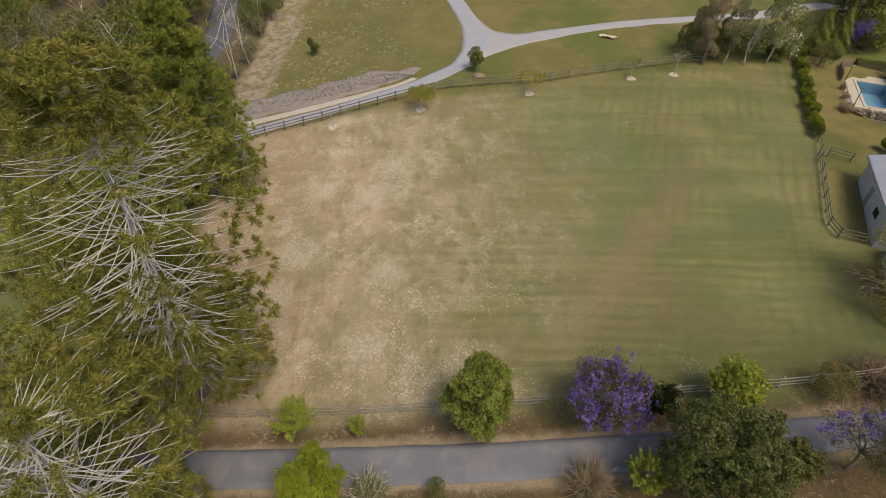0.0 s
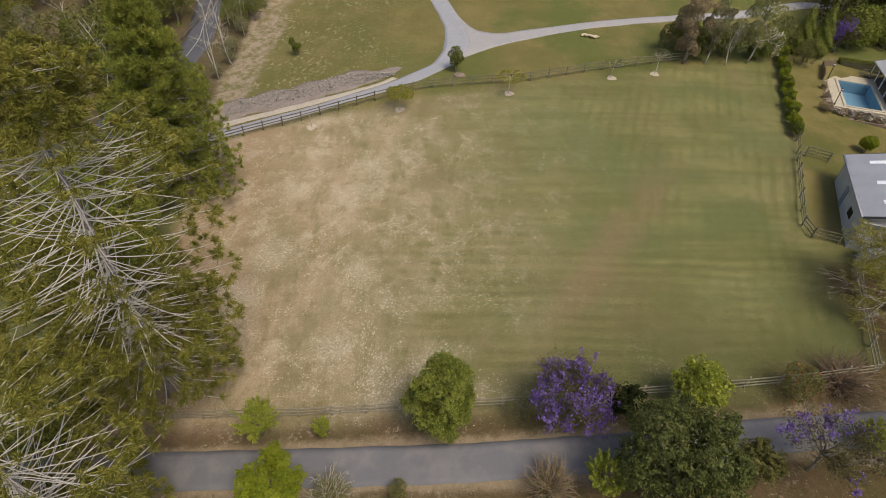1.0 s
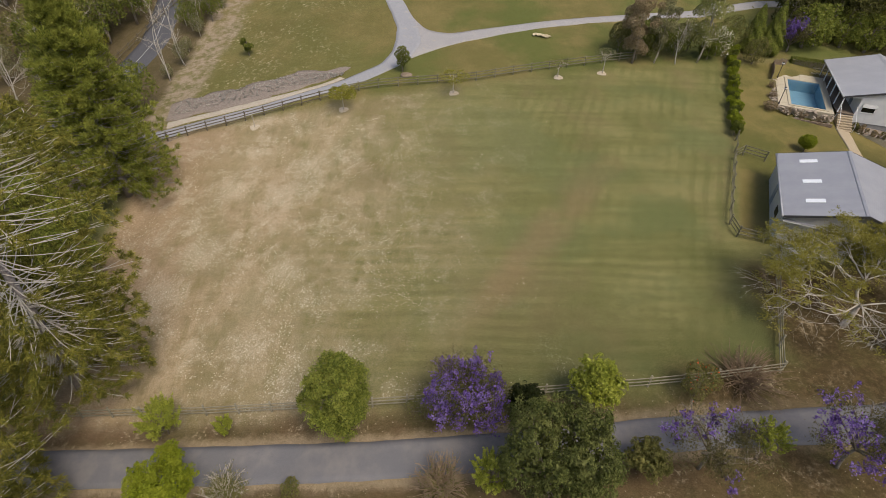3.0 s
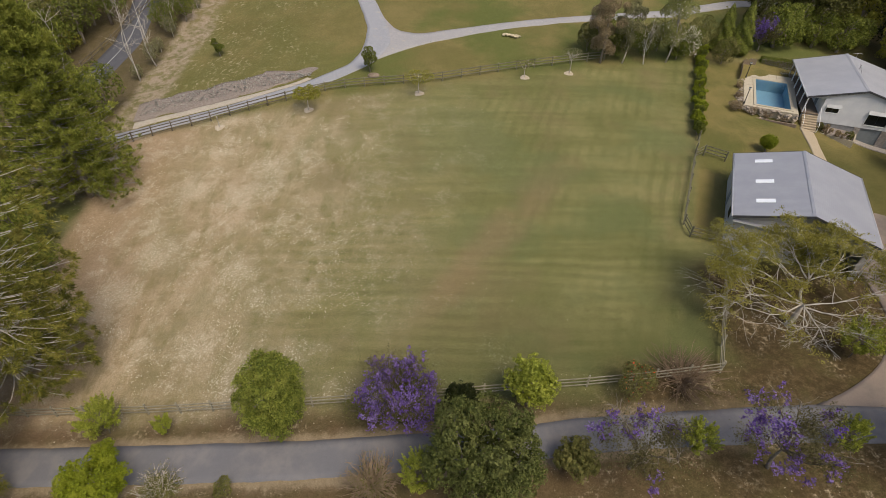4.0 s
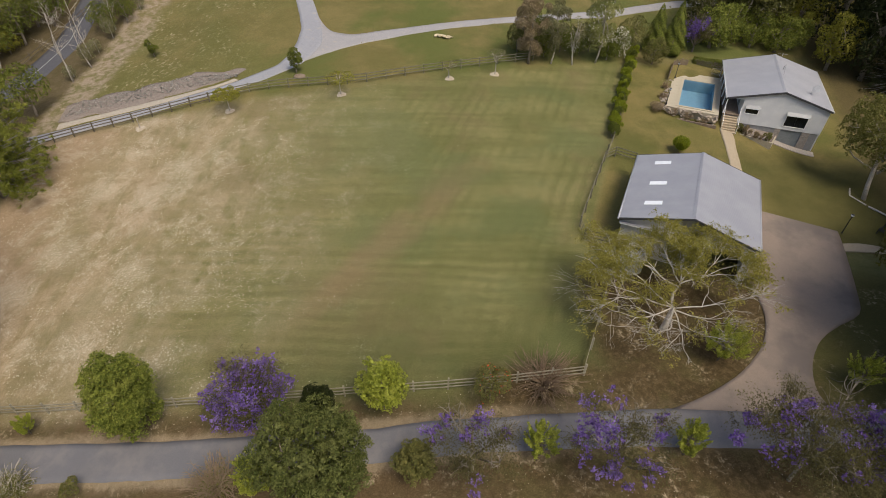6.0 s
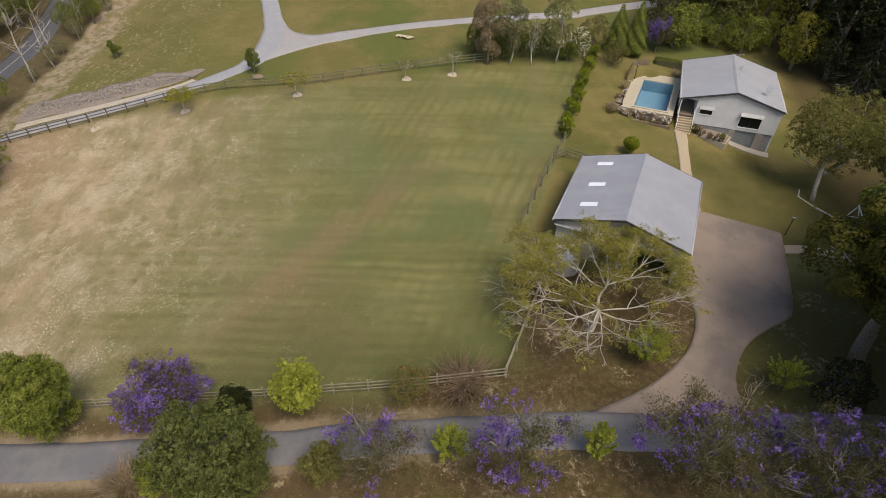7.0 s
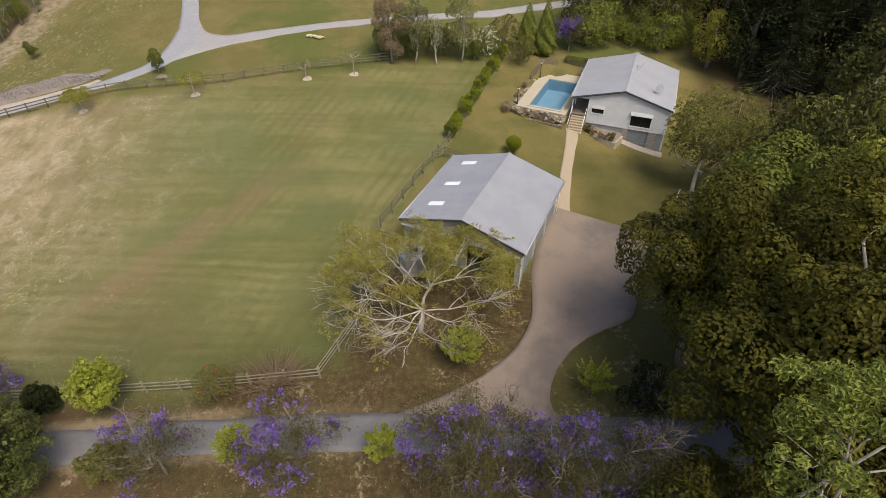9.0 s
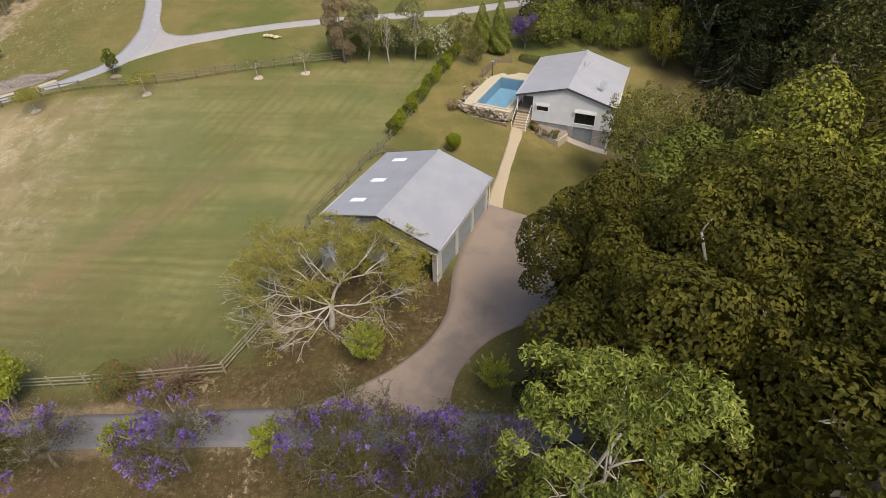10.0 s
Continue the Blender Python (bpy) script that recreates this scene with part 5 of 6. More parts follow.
def needle_tuft(centres, ways, r, blades=26, length=0.55, width=0.028, spread=0.95, sag=0.3):
    """Mop-headed tufts of stiff needle twigs."""
    k = len(centres)
    c = np.repeat(centres, blades, 0) + r.normal(size=(k * blades, 3)) * 0.07
    d = unit(np.repeat(ways, blades, 0) + spread * r.normal(size=(k * blades, 3)))
    s = length * r.uniform(0.6, 1.2, (k * blades, 1))
    side = unit(np.cross(d, r.normal(size=d.shape))) * width
    tip = c + d * s - UP * s * sag
    m = c + d * s * 0.55
    return np.stack([c, m + side, tip, m - side], 1)


def whorl_pine(label, x, y, height, reach, seed, clear=0.12, per=9, gap=0.8, bare=0.6, leaf=None, tufts=5, trunk=0.42, droop=0.25, profile=None, blades=26, top_dome=0.5, tuft_len=0.55, branch_mat=None, base=None, lift=0.12, rise_way=0.25, spread=0.95, sag=0.3, width=0.028, thick=1.0, fall=0.0):
    """An araucaria: straight trunk, whorls of long bare branches with needle mops at their ends."""
    r = np.random.default_rng(seed)
    z = float(ground_z(x, y)) if base is None else base
    t = thing("araucaria_pine", label, "pine tree", x, y, z, group="tall araucaria pines")
    path = curve((0, 0, -0.3), (0.3, 0.2, height * 0.965), r, 0.006, 10)
    part("trunk", Geo().tube(path, np.linspace(trunk, trunk * 0.12, 10), 10), BARK_PINE, t, smooth=True)
    cs, ws = [], []
    levels = np.arange(height * clear, height * 0.985, gap)
    for lv in levels:
        u = lv / height
        full = reach * (profile(u) if profile else min(1.0, 0.55 + u) * (1 - u ** 6) ** 0.5)
        g = Geo()
        for j in range(int(per * (1.0 if 0.42 < u < 0.86 else thick))):
            az = r.uniform(0, 2 * np.pi)
            ln = full * r.uniform(0.72, 1.08)
            out = np.array([math.cos(az), math.sin(az), 0])
            rise = lift * ln * r.uniform(0.2, 1.6) - droop * ln * (1 - u) * r.uniform(0.5, 1.2) - fall * ln * r.uniform(0.5, 1.3)
            s = np.linspace(0, 1, 6)[:, None]
            c0 = np.array([path[-1][0] * u, path[-1][1] * u, lv + r.uniform(-0.3, 0.3)])
            side = np.cross(out, UP) * r.normal() * 0.13 * ln
            dip = 0.05 * r.random() * ln
            p = c0 + out * ln * s + UP * (rise * s + (0.07 + 0.3 * fall) * ln * (s ** 3) - dip * np.sin(np.pi * s) * (1 - 0.4 * s)) + side * s * s + r.normal(size=(6, 3)) * 0.03 * s
            g.tube(p, np.linspace(0.06, 0.022, 6) * (0.55 + 0.4 * (1 - u)), 4)
            end = unit(p[-1] - p[-2])
            for q in range(tufts if 0.42 < u < 0.84 else tufts + int(3 * (thick > 1))):
                f = 1.0 if q == 0 else r.uniform(bare if 0.42 < u < 0.84 else bare * 0.5, 1.0)
                pos = c0 + out * ln * f + UP * (rise * f + (0.07 + 0.3 * fall) * ln * f ** 3) + side * f * f
                if q:
                    pos = pos + r.normal(size=3) * [0.36, 0.36, 0.25]
                cs.append(pos)
                ws.append(end * 0.7 + UP * rise_way + r.normal(size=3) * 0.25)
        part("branch_whorl", g, branch_mat or TWIG_WHITE, t, "" if branch_mat else "long bleached bare branches")
    for _ in range(26):
        cs.append(path[-1] + r.normal(size=3) * [0.6, 0.6, 0.3] + UP * 0.3)
        ws.append(UP + r.normal(size=3) * 0.4)
    cs, ws = np.array(cs), np.array(ws)
    part("needle_crown", Geo().add_quads(needle_tuft(cs, unit(ws), r, blades, tuft_len, width, spread, sag)), leaf or NEEDLE, t, "mops of olive needles")
    return t


# ---- pines at the paddock's dry end ----
whorl_pine("tall old araucaria pine with bleached bare branches", -21.8, 24.4, 27.8, 7.4, 11, per=14, gap=1.1, bare=0.8, tufts=3, blades=66, tuft_len=0.52, base=-1.2, width=0.025, fall=0.12, thick=1.6, spread=0.72, sag=0.28, rise_way=1.0,
           profile=lambda u: min(1.0, 0.72 + 0.5 * u) * (1 - max(0, u - 0.74) * 3.2 if u < 0.87 else 0.48 * max(0.1, 1 - ((u - 0.87) / 0.135) ** 2) ** 0.5))
whorl_pine("araucaria pine with bleached branches overhanging the lane", -23.0, 12.6, 15.5, 7.2, 12, per=14, gap=1.1, bare=0.78, tufts=3, blades=66, tuft_len=0.56, base=-2.2, width=0.025, fall=0.10, thick=1.3, spread=0.72, sag=0.28, rise_way=1.0,
           profile=lambda u: 0.75 if u < 0.3 else max(0.25, 1.0 - 0.8 * max(0, u - 0.7)), droop=0.2)
whorl_pine("dense green hoop pine beside the fence", -28.6, 48.6, 21.5, 6.6, 13, per=14, gap=0.6, bare=0.25, tufts=10, leaf=HOOP, clear=0.03, droop=0.15, lift=0.3, branch_mat=BARK_PINE, base=1.2,
           profile=lambda u: max(0.06, 1.0 - u ** 1.5 * 0.94), blades=30, tuft_len=0.5, rise_way=1.1, spread=0.6, sag=0.0, width=0.03)

for _i, (_x, _y, _h, _w) in enumerate([(-30.5, 29.5, 9.5, 4.4), (-29.5, 20.5, 9.0, 4.2), (-36.5, 24.5, 11.0, 4.8), (-27.0, 35.5, 8.5, 3.8), (-36.0, 33.5, 12.0, 5.0), (-31.5, 40.5, 10.0, 4.4), (-31.0, 11.5, 9.0, 4.4), (-36.5, 42.0, 12.0, 4.8), (-33.5, 36.0, 12.0, 4.6), (-41.5, 37.5, 13.0, 5.0), (-42.0, 46.0, 12.0, 5.0)]):
    tree("pine_thicket_tree", "olive-green bushy pine under the tall araucarias", "pine tree", _x, _y, _h, _w, HOOP if _i % 2 else NEEDLE, 300 + _i, 300, 0.3, 0.02, trunk=0.16, balls=40, ball=0.28, taper=0.4, clump=0.5, bunch=32, aspect=0.22, up=0.9, core=1500, group="bushy pines in the thicket")

# ---- trees beside the lane ----
upright_shrub("small lime-green street tree inside the fence", -13.4, 20.7, 3.4, 1.75, LEAF_LIME, 21, 110)
upright_shrub("knee-high lime-green sapling beside the fence", -8.75, 20.5, 2.0, 0.8, LEAF_LIME, 22, 50)
tree("evergreen_tree", "bushy olive-green evergreen tree with a jagged top", "tree", -0.1, 20.7, 9.2, 3.2, LEAF_EVER, 23, 500, 0.17, 0.08, trunk=0.17, balls=46, ball=0.21, taper=0.84, squash=-0.1, clump=0.42, bunch=50, up=1.5, keep=0.85, inner=0.95, low=-0.4, core=2500, shell=0.4)
jacaranda("round jacaranda in full violet bloom by the fence", 8.8, 21.0, 6.2, 2.9, 24, 460, 520, low=0.14, cluster=0.26, each_spray=2)
tree("round_tree", "round lime-green tree beside the fence", "tree", 17.9, 21.9, 5.3, 1.95, LEAF_LIME, 25, 620, 0.12, 0.2, balls=34, ball=0.36, trunk=0.1, clump=0.16, bunch=20, up=0.7, core=1800)
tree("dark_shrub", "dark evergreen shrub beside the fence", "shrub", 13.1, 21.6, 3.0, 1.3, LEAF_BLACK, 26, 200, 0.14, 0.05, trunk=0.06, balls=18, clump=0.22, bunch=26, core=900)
tree("thin_shrub", "thin olive shrub beside the fence", "shrub", 5.6, 21.4, 2.4, 1.2, LEAF_OLIVE, 126, 700, 0.14, 0.1, trunk=0.04, balls=14, limbs=8)
tree("broad_tree", "broad dark olive shade tree on the verge", "tree", 14.3, 15.9, 8.8, 3.7, LEAF_BROAD, 27, 1250, 0.17, 0.05, deep=3.5, trunk=0.22, balls=70, ball=0.3, limbs=8, clump=0.36, bunch=34, up=0.8, core=3000)
upright_shrub("bright green upright shrub on the verge", 10.5, 16.0, 3.9, 1.4, LEAF_LIME, 28, 95)
twiggy_bush("bare brown twiggy shrub on the verge", 7.2, 16.2, 2.6, 2.2, 29, 190, leaf=LEAF_OLIVE, leaf_n=900)
tree("verge_bush", "small olive bush on the verge", "shrub", -2.8, 16.1, 1.5, 0.85, LEAF_OLIVE, 30, 900, 0.14, 0.05, trunk=0.04, balls=12, limbs=3)
twiggy_bush("grey-green spiky shrub on the verge", -7.5, 16.1, 2.1, 1.75, 31, 100, BARK_PALE, LEAF_OLIVE, 3200)
tree("bright_tree", "bright green leafy tree beside the lane", "tree", -11.2, 15.9, 4.3, 2.75, LEAF_BRIGHT, 32, 330, 0.15, 0.15, balls=30, ball=0.3, trunk=0.12, clump=0.32, bunch=44, up=0.9, core=2200)
tree("verge_bush", "dense olive-green bush on the verge", "shrub", 20.4, 17.2, 3.1, 1.6, LEAF_OLIVE, 33, 300, 0.13, 0.06, trunk=0.06, balls=22, clump=0.18, bunch=20, core=900)
jacaranda("sparse jacaranda with scattered violet bloom", 24.2, 17.3, 5.6, 3.2, 34, 60, 300, low=0.3, deep=3.0)
jacaranda("open jacaranda with violet bloom over the lane", 33.2, 17.3, 6.4, 3.5, 35, 150, 330, low=0.3, deep=3.2)
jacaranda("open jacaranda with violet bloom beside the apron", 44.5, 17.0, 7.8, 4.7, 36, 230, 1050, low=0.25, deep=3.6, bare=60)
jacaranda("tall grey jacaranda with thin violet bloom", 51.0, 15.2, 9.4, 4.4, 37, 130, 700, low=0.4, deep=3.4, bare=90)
upright_shrub("young bright green tree beside the lane", 28.7, 18.4, 2.9, 1.3, LEAF_LIME, 38, 80)
upright_shrub("young bright green tree beside the lane", 38.3, 18.6, 3.2, 1.2, LEAF_LIME, 39, 76)
twiggy_bush("bare brown twiggy bush inside the fence", 29.6, 23.8, 2.5, 3.4, 40, 190, TWIG_DARK, LEAF_BROWN, 260)
tree("flowering_shrub", "green shrub with scattered red flowers", "shrub", 25.6, 22.7, 3.2, 1.6, LEAF_OLIVE, 41, 3800, 0.14, 0.1, trunk=0.05, balls=18, second=BLOOM_RED, second_n=70, second_size=0.15)
upright_shrub("bright green bushy young tree under the bare tree", 43.1, 26.2, 3.7, 1.7, LEAF_LIME, 42, 100)
upright_shrub("pale green young tree beside the apron", 52.5, 24.2, 3.1, 1.5, LEAF_LIME, 43, 60)
tree("dark_shrub", "dark shrub with a few violet flowers", "shrub", 55.3, 22.9, 5.0, 1.9, LEAF_BLACK, 44, 4200, 0.18, 0.05, trunk=0.08, balls=22, second=BLOOM, second_n=160, second_size=0.15)


def make_umbrella_tree():
    """The wide half-bare tree beside the shed."""
    r = np.random.default_rng(50)
    x, y = 39.7, 29.2
    t = thing("umbrella_tree", "wide half-bare spreading tree with pale limbs", "tree", x, y, float(ground_z(x, y)))
    fork = np.array([0.3, 0.2, 2.3])
    path = curve((0, 0, -0.3), fork, r, 0.04, 5)
    part("trunk", Geo().tube(path, np.linspace(0.26, 0.19, 5), 9), BARK_PALE, t, smooth=True)
    ends = []

    def grow(g, a, d, ln, rad, depth):
        b = a + d * ln
        g.tube(curve(a, b, r, 0.055, 4), np.linspace(rad, rad * 0.68, 4), 6 if depth > 3 else 4)
        if depth < 3:
            ends.append(b)
        if depth == 0:
            return
        kids = 3 if r.random() < 0.55 else 2
        for k in range(kids):
            bend = -0.45 if b[2] > 5.6 else -0.14 if b[2] > 4.4 else 0.05
            nd = unit(d + (0.28 if k == 0 else 0.72) * r.normal(size=3) * [1, 1, 0.45] + [0, 0, bend])
            grow(g, b, nd, ln * r.uniform(0.66, 0.9), rad * (0.76 if k == 0 else 0.52), depth - 1)
    upper = np.array([0.9, 1.5, 3.5])
    part("trunk_fork", Geo().tube(curve(fork - [0, 0, 0.1], upper, r, 0.08, 5), np.linspace(0.14, 0.09, 5), 8), BARK_PALE, t, smooth=True)
    for root, az, el, ln in ((fork, 172, 0.20, 2.35), (fork, 148, 0.42, 2.35), (fork, 206, 0.12, 2.15), (fork, 238, 0.10, 1.8), (fork, 272, 0.12, 1.6), (fork, 318, 0.14, 1.5), (fork, 350, 0.28, 2.1),
                             (upper, 8, 0.22, 2.0), (upper, 40, 0.42, 1.7), (upper, 78, 0.5, 1.45), (upper, 112, 0.5, 1.5), (upper, 150, 0.35, 1.8)):
        az = radians(az) + r.uniform(-0.1, 0.1)
        g = Geo()
        grow(g, root + r.normal(size=3) * 0.06, unit(np.array([math.cos(az) * math.cos(el), math.sin(az) * math.cos(el), math.sin(el)])), ln, 0.068, 5)
        part("limb", g, TWIG_WHITE, t, smooth=True)
    ends = np.array(ends)
    ends = ends[(ends[:, 1] < 6.8) & (ends[:, 0] > -7.2) & (ends[:, 0] < 7.6)]
    odds = np.where(ends[:, 1] > 0.2, 0.8, np.where(np.abs(ends[:, 0]) > 3.4, 0.14, 0.03))
    hubs = ends[r.random(len(ends)) < odds]
    hubs = hubs[r.permutation(len(hubs))[:560]]
    pads = np.repeat(hubs, 5, 0) + r.normal(size=(len(hubs) * 5, 3)) * [0.34, 0.34, 0.08]
    c = np.repeat(pads, 13, 0) + r.normal(size=(len(pads) * 13, 3)) * [0.16, 0.16, 0.05]
    part("crown", Geo().add_quads(leaves(c, r.normal(size=c.shape) * 0.45 + UP, 0.17, r, 0.45)), LEAF_FEATHER, t, "thin yellow-green feathery leaf")


make_umbrella_tree()

# ---- young trees along the far fence ----
for _i, (_x, _y, _h, _w, _lf, _n, _lab) in enumerate([
        (-16.7, 59.0, 1.8, 0.25, LEAF_OLIVE, 40, "bare young tree stake in a mulch ring"), (-6.0, 61.6, 2.8, 2.2, LEAF_YELLOW, 4200, "small spreading yellow-green tree in a mulch ring"),
        (7.8, 64.5, 2.7, 2.1, LEAF_YELLOW, 1700, "thin spreading yellow-green tree in a mulch ring"), (21.6, 68.2, 2.5, 1.5, LEAF_OLIVE, 420, "thin young tree in a mulch ring"),
        (27.6, 69.5, 3.2, 1.4, LEAF_GREY, 800, "young grey-green gum in a mulch ring")]):
    tree("young_tree", _lab, "tree", _x, _y, _h, _w, _lf, 60 + _i, _n, 0.13, 0.66, trunk=0.06, bark=BARK_PALE, balls=22, ball=0.7, limbs=10, group="young trees along the far fence", squash=0.15)
    _rr = thing("mulch_ring", "pale dry mulch ring round a young tree", "mulch", _x, _y, float(ground_z(_x, _y)), group="mulch rings")
    _g = Geo()
    _a = np.linspace(0, 2 * np.pi, 18, endpoint=False)
    _rad = 0.62 + 0.07 * np.sin(_a * 3 + _i) + 0.05 * np.sin(_a * 7 + 2 * _i)
    _pts = np.stack([np.cos(_a) * _rad, np.sin(_a) * _rad * 0.9], 1)
    _zz = ground_z(_x + _pts[:, 0], _y + _pts[:, 1]) - float(ground_z(_x, _y))
    _g.add(np.concatenate([np.c_[_pts, _zz + 0.06], [[0, 0, 0.12]]]), [(k, (k + 1) % 18, 18) for k in range(18)])
    part("mulch", _g, PALEMULCH, _rr, smooth=True)
tree("young_tree", "small bushy green tree beside the driveway", "tree", 0.9, 69.6, 3.4, 1.15, LEAF_MID, 66, 2000, 0.2, 0.2, trunk=0.07, balls=16)
tree("young_tree", "small dark green tree alone on the hillside", "tree", -22.2, 77.2, 3.0, 1.05, LEAF_MID, 67, 1500, 0.2, 0.15, trunk=0.07, balls=14)
_r = thing("soil_mound", "patch of red-brown soil beside the driveway", "soil", 1.5, 69.0, float(ground_z(1.5, 69.0)))
part("soil", Geo().tube([(0, 0, -0.1), (0, 0, 0.05), (0, 0, 0.12)], [0.95, 0.7, 0.2], 14), SLEEPER, _r, smooth=True)

# ---- hedge between paddock and lawn ----
for _i in range(17):
    _k = _i / 16
    _x, _y = 40.9 + 6.3 * _k, 56.8 + 19.0 * _k
    tree("hedge_shrub", "clipped yellow-green hedge shrub" if _i % 2 else "bushy green hedge shrub", "shrub", _x + 0.2 * math.sin(_i * 2.1), _y, 1.9 + 0.25 * math.sin(_i * 1.7), 0.85, LEAF_BRIGHT if _i % 3 else LEAF_MID, 80 + _i, 1300, 0.19, 0.0, trunk=0.04, balls=14, limbs=2, group="hedge along the lawn")

# ---- lawn and house plants ----
tree("topiary_ball", "clipped round green topiary on a short stem", "topiary", 48.1, 54.3, 2.1, 0.92, LEAF_BRIGHT, 100, 8000, 0.09, 0.12, trunk=0.07, balls=60, ball=0.55, limbs=3, keep=0.5, inner=0.85, core=1500)
tree("spreading_tree", "yellow-green spreading tree on the house lawn", "tree", 66.2, 47.9, 10.4, 5.3, LEAF_SPREAD, 101, 820, 0.18, 0.2, trunk=0.2, balls=44, ball=0.3, limbs=9, bark=BARK_PALE, lean=(1.9, 3.4), clump=0.45, bunch=34, up=0.6, core=3000)
tree("garden_bush", "brown-leaved bush at the pool corner", "shrub", *site(20.6, 76.2), 1.5, 1.0, LEAF_BROWN, 102, 1200, 0.15, 0.0, trunk=0.04, balls=14, limbs=3, base=5.7)
for _i, (_px, _py) in enumerate([(22.6, 76.3), (24.4, 76.1), (26.4, 76.0), (20.9, 79.5), (20.9, 82.4)]):
    twiggy_bush("small brown twiggy plant in the rock garden", *site(_px, _py), 1.1, 0.6, 110 + _i, 26, leaf=LEAF_BROWN, leaf_n=160)
for _i, (_px, _py, _lf) in enumerate([(31.3, 76.4, LEAF_BROWN), (32.6, 76.0, LEAF_BROWN), (33.6, 75.9, LEAF_OLIVE), (30.6, 76.9, LEAF_OLIVE)]):
    tree("garden_bush", "brownish flowering bush in the house garden", "shrub", *site(_px, _py), 1.5, 0.62, _lf, 120 + _i, 700, 0.15, 0.05, trunk=0.03, balls=10, limbs=3, base=4.5, group="house garden bushes")

_hb = thing("clipped_hedge", "clipped dark green box hedge behind the pool", "hedge", *site(23.6, 91.4), 6.2, -20)
_r0 = np.random.default_rng(5)
_p = _r0.uniform(0, 1, (5200, 3)) * [5.6, 1.1, 1.3]
_ax = _r0.integers(0, 3, 5200)
_d = np.zeros((5200, 3))
for _k in range(3):
    _sel = _ax == _k
    _sd = _r0.random(_sel.sum()) < 0.5 if _k != 2 else np.ones(_sel.sum(), bool)
    _p[_sel, _k] = np.where(_sd, (5.6, 1.1, 1.3)[_k], 0) + _r0.normal(size=_sel.sum()) * 0.05
    _d[_sel, _k] = np.where(_sd, 1, -1)
part("crown", Geo().add_quads(leaves(_p, _d, 0.15, _r0)), LEAF_MID, _hb)
part("stem_core", Geo().box(0.1, 5.5, 0.15, 0.95, -0.3, 1.15), BARK, _hb)

# ---- row of trees behind the paddock's far corner ----
tree("gum_tree", "brownish flowering gum with dense crown", "tree", 32.3, 72.6, 10.6, 2.6, LEAF_BROWN, 130, 9000, 0.22, 0.05, trunk=0.15, balls=34, ball=0.3)
tree("gum_tree", "grey-green slender gum with pale trunk", "tree", 35.4, 72.9, 10.6, 2.1, LEAF_GREY, 131, 7000, 0.2, 0.12, trunk=0.1, balls=26, ball=0.32, bark=BARK_PALE)
tree("gum_tree", "thin bare white-trunked young gum", "tree", 38.4, 72.8, 7.0, 1.3, LEAF_GREY, 132, 420, 0.2, 0.35, trunk=0.08, balls=14, bark=TWIG_WHITE, limbs=10)
tree("gum_tree", "leafy green gum with white blossom and pale trunk", "tree", 41.7, 73.8, 10.8, 2.4, LEAF_GUM, 133, 8500, 0.2, 0.14, trunk=0.11, balls=30, ball=0.32, bark=BARK_PALE, second=BLOOM_WHITE, second_n=420, second_size=0.2)
tree("blossom_shrub", "dark shrub covered in white blossom", "shrub", 45.0, 76.0, 4.2, 2.5, LEAF_MID, 134, 3600, 0.2, 0.02, trunk=0.08, balls=24, second=BLOOM_WHITE, second_n=700, second_size=0.2)
tree("blossom_shrub", "dark shrub dotted with white blossom", "shrub", 38.8, 75.2, 3.6, 2.3, LEAF_MID, 135, 3000, 0.2, 0.02, trunk=0.08, balls=22, second=BLOOM_WHITE, second_n=260, second_size=0.17)
tree("dark_shrub", "dark olive shrub behind the gums", "shrub", 34.6, 74.6, 3.2, 2.2, LEAF_MID, 136, 2600, 0.2, 0.02, trunk=0.08, balls=22)
tree("round_bush", "rounded grey-green bush at the hedge end", "shrub", 49.8, 74.6, 3.9, 1.9, LEAF_OLIVE, 137, 3600, 0.19, 0.0, trunk=0.07, balls=26)


for _i, (_x, _y, _h, _w) in enumerate([(31.0, 75.6, 4.5, 2.0), (37.0, 76.2, 4.8, 2.4), (41.2, 77.0, 4.4, 2.4), (43.4, 74.8, 3.2, 1.6), (47.6, 78.6, 5.0, 2.4), (33.4, 77.6, 5.4, 2.3)]):
    tree("dark_shrub", "dark olive shrub behind the row of gums", "shrub", _x, _y, _h, _w, LEAF_MID if _i % 2 else LEAF_OLIVE, 230 + _i, 3600, 0.2, 0.02, trunk=0.08, balls=22, group="shrubs behind the gums")


def cypress(label, x, y, height, width, seed):
    r = np.random.default_rng(seed)
    t = thing("cypress", label, "conifer", x, y, float(ground_z(x, y)), group="pencil conifers")
    part("trunk", Geo().tube([(0, 0, -0.2), (0, 0, height * 0.5), (0, 0, height * 0.9)], [0.12, 0.08, 0.03], 7), BARK, t)
    n = 9000
    u = 1 - np.sqrt(r.random(n))
    az = r.uniform(0, 2 * np.pi, n)
    bump = 1 + 0.16 * np.sin(az * 5 + u * 22) + 0.1 * r.normal(size=n)
    rad = width * (1 - u) ** 0.75 * bump * np.minimum(1, 0.6 + u * 4)
    p = np.stack([np.cos(az) * rad, np.sin(az) * rad, 0.1 + u * height], 1)
    d = np.stack([np.cos(az), np.sin(az), 0 * az + 0.9], 1)
    part("crown", Geo().add_quads(leaves(p, d, 0.2, r, 0.5, 0.4)), LEAF_EVER, t)


